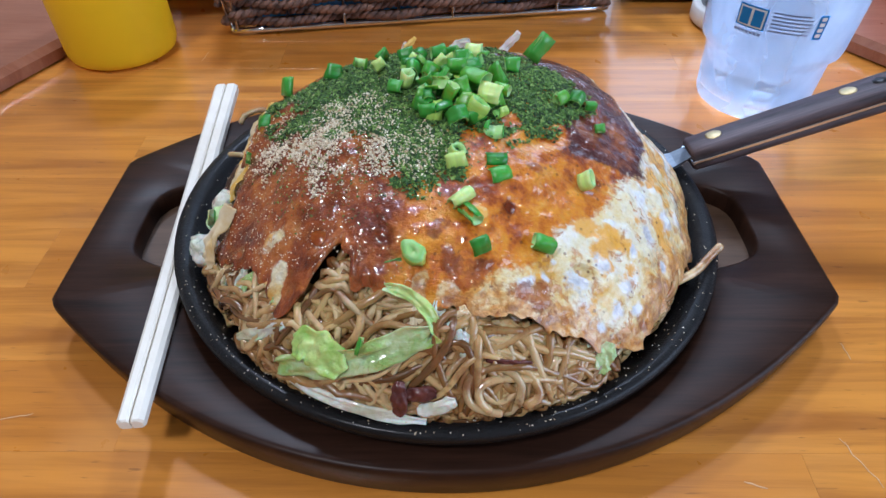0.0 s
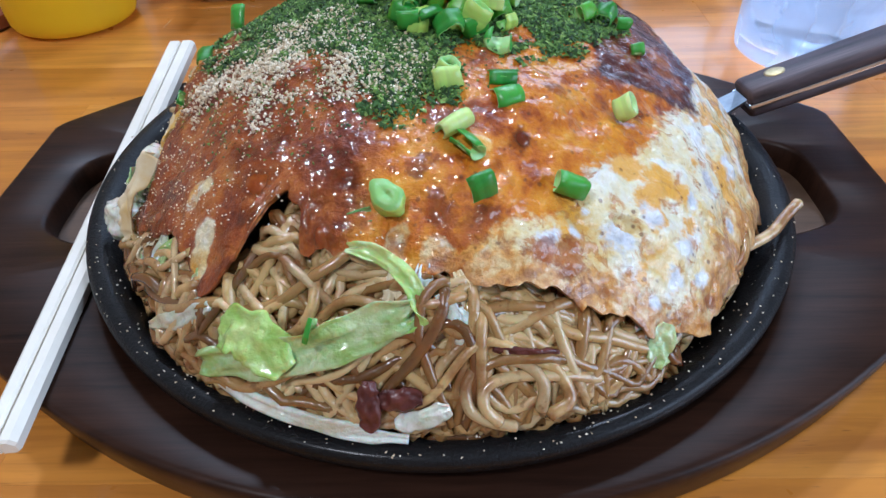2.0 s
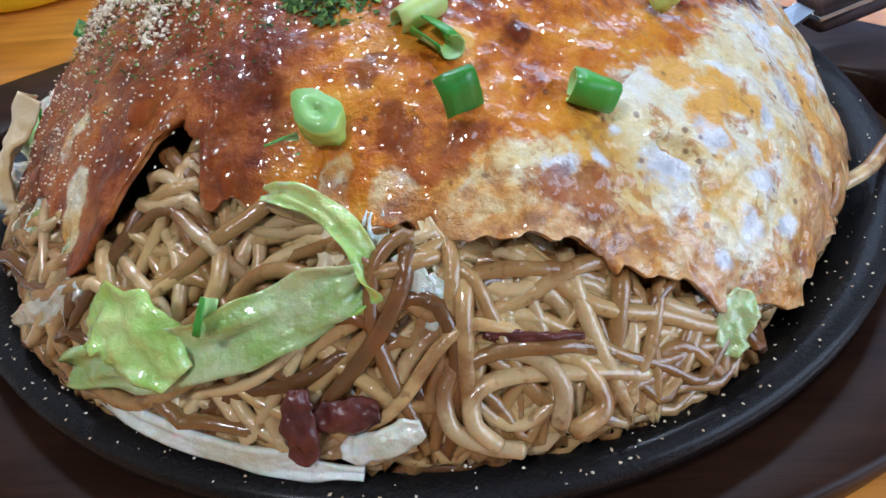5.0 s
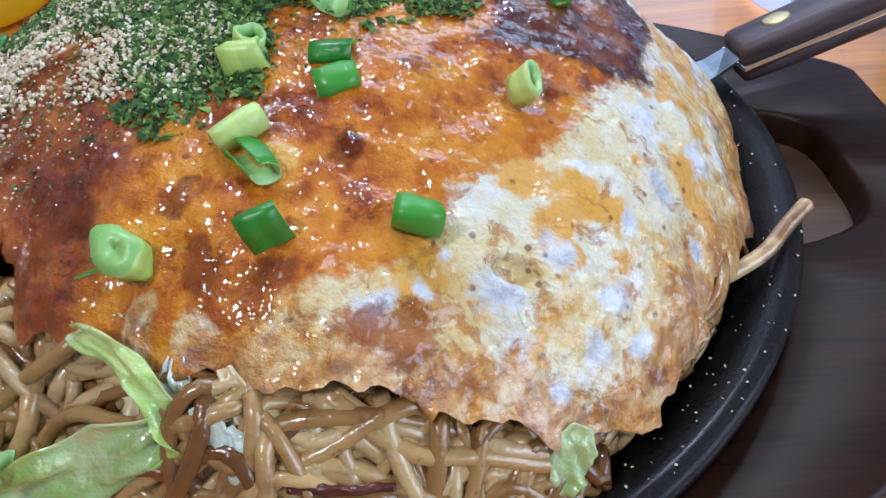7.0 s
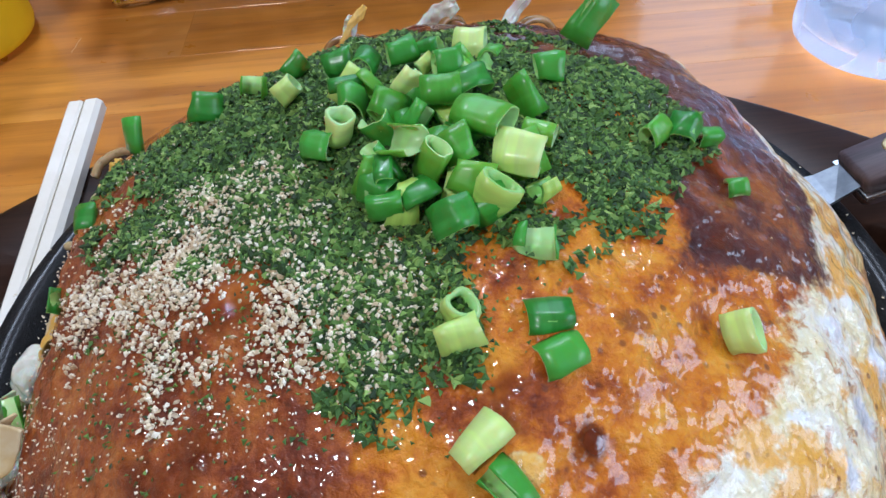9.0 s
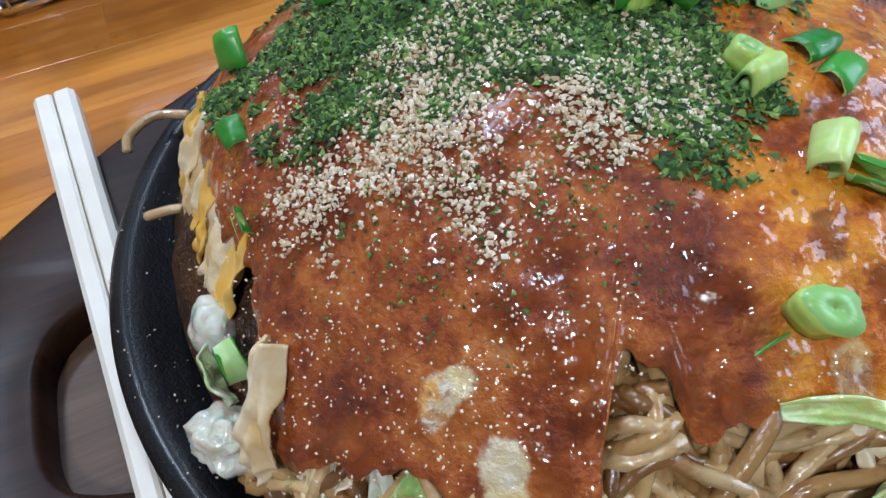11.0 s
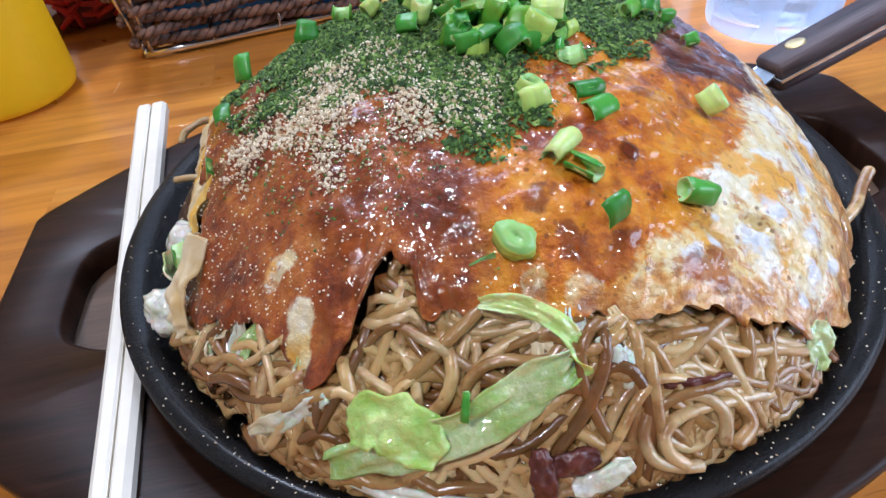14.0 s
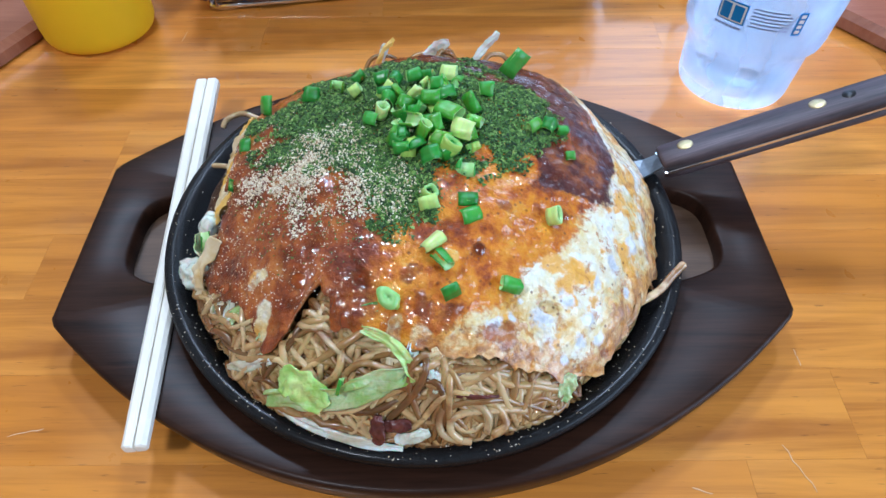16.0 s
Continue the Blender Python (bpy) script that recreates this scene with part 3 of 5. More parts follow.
def omelette_sheet():
    n, m = 640, 180

    def out(f):
        """Share of the radius, closer spaced on the steep border."""
        return 1 - (1 - f) ** 1.6
    bm = bmesh.new()
    names = ("white", "brown", "purple", "rust", "blister", "drip")
    lay = {k: bm.verts.layers.float.new(k) for k in names}

    def at(i, k, up):
        deg = 360 * i / n
        r = egg_radius(deg) * out(k / m)
        x, y = r * math.cos(radians(deg)), r * math.sin(radians(deg))
        deg += (2.2 * noise.noise((x * 120, y * 120, 3.3)) + 0.3 * noise.noise((x * 320, y * 320, 1.3))) * (k / m) ** 3
        x, y = r * math.cos(radians(deg)), r * math.sin(radians(deg))
        p = on_mound(x, y, up + relief(x, y))
        if k > m - 30:
            f = (k - m + 30) / 30
            p.z += (0.0032 * noise.noise((x * 110, y * 110, 9.3)) + 0.0010 * noise.noise((x * 300, y * 300, 6.3)) - 0.0010) * f * f
        return p

    vs = []
    for k, up in [(k, 0.0012) for k in range(1, m + 1)] + [(k, 0.0002) for k in range(m, m - 30, -1)]:
        row = []
        for i in range(n):
            p = at(i, k, up)
            v = bm.verts.new(p)
            if up > 0.001 or k > m - 28:
                for key, val in egg_layers(p.x, p.y).items():
                    v[lay[key]] = val
            row.append(v)
        vs.append(row)
    for a, b in zip(vs, vs[1:]):
        for i in range(n):
            j = (i + 1) % n
            bm.faces.new((a[i], a[j], b[j], b[i]))
    c = bm.verts.new(at(0, 0, 0.0012))
    for i in range(n):
        bm.faces.new((vs[0][i], vs[0][(i + 1) % n], c))
    t = thing("omelette", "thin fried egg sheet glazed with brown savoury sauce over noodles", "omelette")
    part("egg_sheet", bm, M["egg"], t, "fried egg sheet, white at one side")

    # pools and smears of thick sauce, higher where it is deep
    def depth(x, y):
        f = egg_layers(x, y)
        lean = -0.32 + 0.14 * f["brown"] + 0.32 * f["purple"] - 0.35 * f["white"] + 0.75 * max(0, f["drip"] - 0.35)
        q = on_mound(x, y)
        return lean + 0.50 * noise.noise(q * 60 + Vector((0, 0, 6))) + 0.34 * noise.noise(q * 140) + 0.18 * noise.noise(q * 330)
    n2, m2 = 440, 120
    grid = []
    sb = bmesh.new()
    deep = sb.verts.layers.float.new("deep")
    for k in range(6, m2 - 1):
        row = []
        for i in range(n2):
            deg = 360 * i / n2
            r = egg_radius(deg) * out(k / m2)
            x, y = r * math.cos(radians(deg)), r * math.sin(radians(deg))
            d = depth(x, y)
            if d < -0.14:
                row.append(None)
                continue
            v = sb.verts.new(at(i * n / n2, k * m / m2, 0.0013 + 0.0008 * max(-0.2, min(0.8, d * 1.6))))
            v[deep] = d
            row.append(v)
        grid.append(row)
    for a, b in zip(grid, grid[1:]):
        for i in range(n2):
            q = (a[i], a[(i + 1) % n2], b[(i + 1) % n2], b[i])
            if all(q):
                sb.faces.new(q)
    for v in [v for v in sb.verts if not v.link_faces]:
        sb.verts.remove(v)
    part("sauce_glaze", sb, M["sauce"], t, "glossy dark brown sauce smears")


omelette_sheet()


def skirt(deg, r):
    """Height of the noodles: under the egg, then falling from its edge to the plate's wall."""
    e = egg_radius(deg)
    x, y = math.cos(radians(deg)), math.sin(radians(deg))
    if r <= e:
        return mound(r * x, r * y) - 0.0035
    front = 220 < deg % 360 < 308
    f = min(1.0, (r - e) / max((0.1060 if front else 0.1030) - e, 0.004))
    top = mound(e * x, e * y) - 0.0035
    low = min(0.0300 if front else 0.0275, top)
    return low + (top - low) * (1 - f ** 1.35)


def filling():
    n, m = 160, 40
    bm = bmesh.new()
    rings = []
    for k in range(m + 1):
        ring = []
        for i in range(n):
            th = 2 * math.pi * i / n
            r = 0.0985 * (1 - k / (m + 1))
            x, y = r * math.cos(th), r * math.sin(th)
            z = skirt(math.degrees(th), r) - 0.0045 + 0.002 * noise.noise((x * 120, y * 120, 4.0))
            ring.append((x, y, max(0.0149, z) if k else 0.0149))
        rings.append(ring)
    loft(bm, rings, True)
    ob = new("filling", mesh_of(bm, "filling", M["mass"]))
    return tagged(ob, "sauce-brown core under the egg, darkened for shade between noodles", "filling")


filling()


def noodles():
    t = thing("fried_noodles", "heap of brown fried wheat noodles in dark sauce", "noodles", (0, 0, 0.0149))
    inv = Matrix.Translation((0, 0, -0.0149))
    rng = random.Random(7)

    def strand(path, radius, label="", mat="noodle"):
        bm = bmesh.new()
        tube(bm, path, radius, 8, 0.92)
        bm.transform(inv)
        part("noodle", bm, M[mat], t, label)

    def surface(deg, r, up):
        x, y = r * math.cos(radians(deg)), r * math.sin(radians(deg))
        z = skirt(deg, r)
        return Vector((x, y, z + (up if r > egg_radius(deg) - 0.001 else min(up, 0.0) - 0.002)))

    def wander(deg, r, heading, steps, up, seed, outer, lo, hi):
        pts = []
        lift = rng.uniform(0.0004, 0.0018)
        flips = 0
        for k in range(steps):
            q = surface(deg, r, up + lift * math.sin(k * 0.33 + seed))
            pts.append(q)
            heading += 0.54 * noise.noise((k * 0.12, seed * 3.7, 0.0)) - (0.0 if k < 12 and steps < 25 else 0.07) * math.sin(2 * heading)
            e = egg_radius(deg)
            deg += math.degrees(0.0021 * math.cos(heading) / r)
            r += 0.0021 * math.sin(heading)
            if not lo - 5 < deg < hi + 6:
                break
            if not e - 0.006 < r < outer:
                heading = -heading
                flips += 1
                if flips > 2:
                    break
                r = min(outer, max(e - 0.006, r))
        return pts
    # the open front, the side beside the chopsticks, and a thin border all round
    for lo, hi, count, outer in ((230, 298, 225, 0.1045), (294, 322, 62, 0.0990), (207, 236, 66, 0.1005), (320, 345, 4, 0.0925), (140, 160, 2, 0.086), (60, 110, 6, 0.092)):
        for _ in range(count):
            deg = rng.uniform(lo, hi)
            e = egg_radius(deg)
            r = rng.uniform(min(e - 0.003, outer - 0.004), outer)
            hang = rng.random() < (0.22 if lo < 210 else 0.05)
            heading = rng.gauss(1.3, 0.4) if hang else rng.gauss(0.1, 0.35) + rng.choice((0, math.pi))
            if hang:
                r = e - 0.003
            path = wander(deg, r, heading, rng.randint(14, 24) if hang else rng.randint(26, 62), rng.uniform(-0.0045, 0.0026), rng.uniform(0, 50), outer, lo, hi)
            if len(path) < 6:
                continue
            for k, q in enumerate(path):
                q.z -= 0.0012 * max(0, 4 - min(k, len(path) - 1 - k))
            strand(path, rng.uniform(0.00100, 0.00150), "", "noodle_pale" if rng.random() < 0.22 else "noodle")
    # the double loop at the front
    strand(spline([(0.036, -0.0955, 0.0375), (0.027, -0.097, 0.0405), (0.016, -0.0985, 0.0425), (0.0105, -0.1005, 0.0415), (0.0102, -0.1035, 0.0385), (0.0135, -0.1055, 0.0355)]), 0.00138, "", "noodle_pale")
    strand(spline([(0.022, -0.1035, 0.0365), (0.0225, -0.0995, 0.0415), (0.018, -0.0965, 0.0445), (0.0105, -0.0965, 0.0450), (0.0065, -0.0995, 0.0420), (0.0070, -0.1035, 0.0380), (0.0115, -0.1050, 0.0355), (0.017, -0.1052, 0.0340)]), 0.00138, "", "noodle_pale")
    strand(spline([(0.0235, -0.104, 0.036), (0.0285, -0.1005, 0.0375), (0.0245, -0.0955, 0.0425), (0.016, -0.0945, 0.0455)]), 0.0015)
    # a few strands that show over the far side
    for x, run, top, rad in ((-0.031, 0.019, 0.0515, 0.0011), (-0.012, 0.028, 0.0525, 0.0013), (0.004, 0.012, 0.0545, 0.0012), (0.019, -0.021, 0.0530, 0.0010), (0.027, 0.016, 0.0520, 0.0013)):
        strand(spline([(x, 0.078, 0.046), (x + run * 0.25, 0.0845, top), (x + run * 0.7, 0.0885, top - 0.0015), (x + run, 0.0905, 0.044)]), rad)
    # strays that reach over the rim
    strand(spline([(0.080, -0.052, 0.033), (0.093, -0.044, 0.0325), (0.100, -0.037, 0.033), (0.106, -0.0316, 0.0345)]), 0.0017, "stray pale noodle reaching over the rim", "noodle_pale")
    strand(spline([(0.066, -0.068, 0.040), (0.078, -0.060, 0.036), (0.083, -0.050, 0.037), (0.081, -0.040, 0.042)]), 0.0013)
    strand(spline([(-0.082, 0.060, 0.034), (-0.091, 0.0635, 0.0345), (-0.0985, 0.0615, 0.0325), (-0.1005, 0.0575, 0.0305)]), 0.0014, "stray pale noodle reaching over the rim", "noodle_pale")
    strand(spline([(-0.083, 0.024, 0.032), (-0.091, 0.0265, 0.034), (-0.0985, 0.028, 0.0335)]), 0.0013, "stray pale noodle reaching over the rim", "noodle_pale")


noodles()


# ---------------------------------------------------------------- chopsticks
def chopsticks():
    t = thing("disposable_chopsticks", "pair of pale wooden disposable chopsticks lying across the board", "chopsticks", (-0.1163, 0.0005, 0.0198))
    near, far = Vector((-0.1009, -0.1022)), Vector((-0.1206, 0.1052))
    d = far - near
    ang = math.degrees(math.atan2(d.y, d.x)) - 90
    ln = d.length
    t.rotation_euler = (radians(0.0), 0, radians(ang))
    mid = (near + far) / 2
    t.location = (mid.x, mid.y, 0.0198)
    for sx in (-1, 1):
        bm = bmesh.new()
        rings = []
        for y, w, h in ((-ln / 2, 0.0038, 0.0040), (-ln / 2 + 0.0006, 0.0044, 0.0046), (0, 0.0053, 0.0050), (ln / 2 - 0.0004, 0.0061, 0.0054), (ln / 2, 0.0058, 0.0050)):
            x0 = sx * 0.00025
            x1 = sx * w
            c = 0.0007
            rings.append([(x0, y, 0), (x0, y, h - c), (x0 + sx * c, y, h), (x1 - sx * 2 * c, y, h), (x1, y, h - 2 * c), (x1, y, c), (x1 - sx * c, y, 0)])
        loft(bm, rings, True)
        part("stick", bm, M["stick"], t, "", False)


chopsticks()


# ---------------------------------------------------------------- spatula
def spatula():
    a, b = Vector((0.1174, 0.0262, 0.0455)), Vector((0.1696, 0.0300, 0.0650))
    d = (b - a).normalized()
    side = Vector((0, 0, 1)).cross(d).normalized()
    lean = Matrix.Rotation(radians(-11), 3, d)
    side = lean @ side
    up = d.cross(side)
    m = Matrix((d, side, up)).transposed().to_4x4()
    m.translation = a
    t = thing("spatula", "steel spatula with riveted dark wooden handle, blade under the egg", "spatula")
    t.matrix_basis = m

    def scale_half(z0, z1):
        bm = bmesh.new()
        rings = []
        for x, w in ((-0.0118, 0.0062), (-0.0105, 0.0074), (0.0, 0.0080), (0.03, 0.0083), (0.07, 0.0088), (0.088, 0.0086), (0.0925, 0.006)):
            lo, hi = z0, z1
            c = 0.0016
            top = [(x, -w, lo), (x, -w, hi - c), (x, -w + c, hi), (x, w - c, hi), (x, w, hi - c), (x, w, lo)] if hi > lo else [(x, w, lo), (x, w, hi + c), (x, w - c, hi), (x, -w + c, hi), (x, -w, hi + c), (x, -w, lo)]
            rings.append(top)
        return loft(bm, rings, True)
    handle = part("handle", scale_half(-0.0048, 0.0), M["handle"], t, "dark worn rosewood handle")
    part("handle_back", scale_half(-0.0064, -0.0105), M["handle"], t, "dark worn rosewood handle")
    # the tang takes the brighter chrome in place of the window sky it mirrors
    bm = box(bmesh.new(), -0.0125, 0.0922, -0.0084, 0.0084, -0.00635, -0.00485, 0.0003)
    part("tang", bm, M["chrome"], t, "steel tang edge, brightened to stand for reflected window sky", False)
    for x in (0.0, (b - a).length):
        bm = lathe(bmesh.new(), [(0, 0.00045), (0.0030, 0.0004), (0.0034, 0.0002), (0.0035, -0.001)], 24)
        part("rivet", bm, M["brass"], handle, "round brass rivet", m=Matrix.Translation((x, 0.001, 0)))
    # no hole is cut: its dark inside is a black disc on the handle
    bm = lathe(bmesh.new(), [(0, 0.00035), (0.0026, 0.00035), (0.0028, -0.001)], 24)
    part("hanging_hole", bm, M["black"], handle, "black disc standing for the shaded hanging hole", m=Matrix.Translation((0.0685, 0.001, 0)))
    # the neck drops from the handle to a flat blade under the food
    inv = m.inverted()
    bm = bmesh.new()
    rings = []
    for p, w, lean_w in (((0.1075, 0.0250, 0.0372), 0.0052, 1.0), ((0.102, 0.0245, 0.0335), 0.0056, 0.7), ((0.095, 0.024, 0.0305), 0.0070, 0.3), ((0.080, 0.023, 0.0275), 0.014, 0.0), ((0.045, 0.021, 0.024), 0.028, 0.0)):
        s = (side * lean_w + Vector((-0.07, 1, 0)) * (1 - lean_w)).normalized()
        p = Vector(p)
        h = Vector((0, 0, 0.0006))
        rings.append([inv @ (p - s * w - h), inv @ (p + s * w - h), inv @ (p + s * w + h), inv @ (p - s * w + h)])
    loft(bm, rings, True)
    part("blade", bm, M["steel"], t, "", False)


spatula()


# ---------------------------------------------------------------- bottle, glass, shaker
def squeeze_bottle():
    t = thing("squeeze_bottle", "matt yellow plastic squeeze bottle on the table", "bottle", (-0.2165, 0.194, 0.0014))
    prof = [(0, 0.0015), (0.029, 0.001), (0.0318, 0.0), (0.0337, 0.0011), (0.0349, 0.004), (0.0352, 0.009), (0.0352, 0.095), (0.0345, 0.105), (0.031, 0.115), (0.022, 0.123), (0.017, 0.126), (0, 0.127)]
    part("body", lathe(bmesh.new(), prof, 96), M["yellow"], t)


squeeze_bottle()


def tumbler():
    t = thing("water_glass", "clear stacking tumbler of iced water with a blue printed label", "glass", (0.184, 0.134, 0.0014))
    outer = [(0, 0.0012), (0.026, 0.001), (0.029, 0.0), (0.0308, 0.0012), (0.0316, 0.004), (0.0332, 0.031), (0.0342, 0.0345), (0.0374, 0.038), (0.0380, 0.042), (0.0420, 0.108), (0.0412, 0.1105)]
    inner = [(0.0400, 0.1105), (0.0400, 0.108), (0.0362, 0.043), (0.0354, 0.040), (0.0322, 0.035), (0.0313, 0.031), (0.0298, 0.010), (0.027, 0.0075), (0, 0.007)]
    part("wall", lathe(bmesh.new(), outer + inner, 96), M["fogged"], t).visible_shadow = False
    wat = [(0, 0.0075), (0.0268, 0.0079), (0.0296, 0.0104), (0.0311, 0.031), (0.0320, 0.0351), (0.0352, 0.0402), (0.0360, 0.043), (0.0384, 0.085), (0, 0.085)]
    part("water", lathe(bmesh.new(), wat, 96), M["water"], t, "clear cold water").visible_shadow = False
    rng = random.Random(3)
    for k in range(4):
        bm = bmesh.new()
        s = rng.uniform(0.008, 0.011)
        box(bm, -s, s, -s * 0.8, s * 0.8, -s * 0.9, s * 0.9, s * 0.3)
        for v in bm.verts:
            v.co += Vector(noise.noise_vector(v.co * 160 + Vector((k, 0, 0)))) * 0.0012
        part("ice_cube", bm, M["ice"], t, "melting ice cube", m=pose(0.014 * math.cos(k * 1.7), 0.014 * math.sin(k * 1.7), 0.071 + 0.004 * (k % 2), rng.uniform(0, 60), rng.uniform(0, 60), rng.uniform(0, 90)))

    def patch(name, a0, a1, z0, z1, mat, off, label=""):
        bm = bmesh.new()
        n = 8
        grid = []
        for z in (z0, z1):
            r = 0.0380 + (z - 0.042) * 0.0606 + off
            grid.append([bm.verts.new((r * math.cos(radians(a0 + (a1 - a0) * i / n)), r * math.sin(radians(a0 + (a1 - a0) * i / n)), z)) for i in range(n + 1)])
        for i in range(n):
            bm.faces.new((grid[0][i], grid[0][i + 1], grid[1][i + 1], grid[1][i]))
        ob = part(name, bm, mat, t, label)
        return ob
    patch("label_block", 213, 235, 0.0557, 0.0672, M["print_blue"], 0.00025, "blue printed frame with blue bars")
    patch("label_ground", 214.3, 233.7, 0.0565, 0.0664, M["print_white"], 0.0005)
    for a0, a1, z0, z1 in ((215.6, 223.0, 0.0573, 0.0656), (225.0, 232.4, 0.0573, 0.0656)):
        patch("label_stroke", a0, a1, z0, z1, M["print_blue"], 0.00075)
    for k in range(7):
        patch("label_caption", 213 + k * 3.1, 215.2 + k * 3.1, 0.0527, 0.0541, M["print_grey"], 0.00025, "small dark printed caption")
    for k in range(6):
        for s in range(9):
            if (k, s) != (0, 8):
                patch("label_line", 238.5 + s * 3.1, 241.1 + s * 3.1, 0.0660 - k * 0.0019, 0.0668 - k * 0.0019, M["print_grey"], 0.00025, "small printed line")
    patch("label_block", 269.5, 276, 0.0547, 0.0676, M["print_blue"], 0.00025, "narrow blue printed block")
    for k in range(4):
        patch("label_stroke", 271, 274.5, 0.0560 + k * 0.0029, 0.0579 + k * 0.0029, M["print_white"], 0.0005)


tumbler()


def shaker():
    t = thing("condiment_shaker", "clear condiment shaker with a white base and paper label", "shaker", (0.205, 0.236, 0.0014))
    part("base", lathe(bmesh.new(), [(0, 0.0), (0.027, 0.0), (0.0285, 0.0015), (0.0285, 0.011), (0.027, 0.0125), (0.0, 0.0125)], 64), M["white_plastic"], t, "round white plastic base")
    part("jar", lathe(bmesh.new(), [(0.0, 0.0128), (0.0235, 0.0128), (0.0235, 0.06), (0.021, 0.066), (0.0200, 0.066), (0.0222, 0.059), (0.0222, 0.0145), (0, 0.0145)], 64), M["glass"], t, "clear plastic jar")
    bm = bmesh.new()
    rows = [[bm.verts.new((0.0238 * math.cos(radians(a)), 0.0238 * math.sin(radians(a)), z)) for a in range(225, 285, 6)] for z in (0.018, 0.045)]
    for i in range(len(rows[0]) - 1):
        bm.faces.new((rows[0][i], rows[0][i + 1], rows[1][i + 1], rows[1][i]))
    part("label", bm, M["paper"], t, "small white paper label")


shaker()


def dark_case():
    t = thing("sauce_case", "small black plastic case with a silver edge", "case", (0.170, 0.292, 0.0014))
    part("body", box(bmesh.new(), -0.03, 0.03, -0.022, 0.03, 0.0, 0.045, 0.003), M["black"], t)
    part("edge_strip", box(bmesh.new(), -0.029, 0.012, -0.0235, -0.0218, 0.002, 0.0055, 0.0005), M["steel"], t, "silver metal edge strip", False)


dark_case()


def ginger_box(at, turn):
    t = thing("ginger_container", "dark red clear container of red pickled ginger", "container", at)
    t.rotation_euler = (0, 0, radians(turn))
    bm = bmesh.new()
    rings = []
    for z, w, c in ((0.0, 0.036, 0.006), (0.003, 0.039, 0.008), (0.06, 0.044, 0.008)):
        rings.append([(sx * (w - (c if k == cx else 0)), sy * (w - (c if k != cx else 0)), z) for sx, sy, cx in ((1, 1, 0), (-1, 1, 1), (-1, -1, 0), (1, -1, 1)) for k in (1, 0)])
    loft(bm, rings, True)
    part("tub", bm, M["red_clear"], t, "", False)
    bm = bmesh.new()
    rng = random.Random(5)
    for z in range(9):
        for s in range(10):
            for sx, sy in ((0, -1), (1, 0)):
                u = -0.036 + s * 0.008 + rng.uniform(-0.002, 0.002)
                w = 0.0395 + z * 0.0006
                p = Vector((u, sy * w, 0.008 + z * 0.006)) if sy else Vector((w, u, 0.008 + z * 0.006))
                dirn = Vector((rng.uniform(-1, 1) if sy else 0, 0 if sy else rng.uniform(-1, 1), rng.uniform(-0.6, 0.6))).normalized() * 0.007
                tube(bm, [p - dirn, p + dirn * 0.2, p + dirn], 0.0022, 5)
    tagged(part("ginger", bm, M["red"], t, "shredded red pickled ginger"), kind="stuff")


ginger_box((-0.182, 0.322, 0.0014), 20)


def pink_cup():
    t = thing("pink_cup", "small pink plastic cup at the table's edge", "cup", (0.352, 0.262, 0.0125))
    part("body", lathe(bmesh.new(), [(0, 0.002), (0.028, 0.0), (0.031, 0.003), (0.034, 0.06), (0.032, 0.06), (0.029, 0.005), (0, 0.005)], 64), M["pink"], t)


pink_cup()


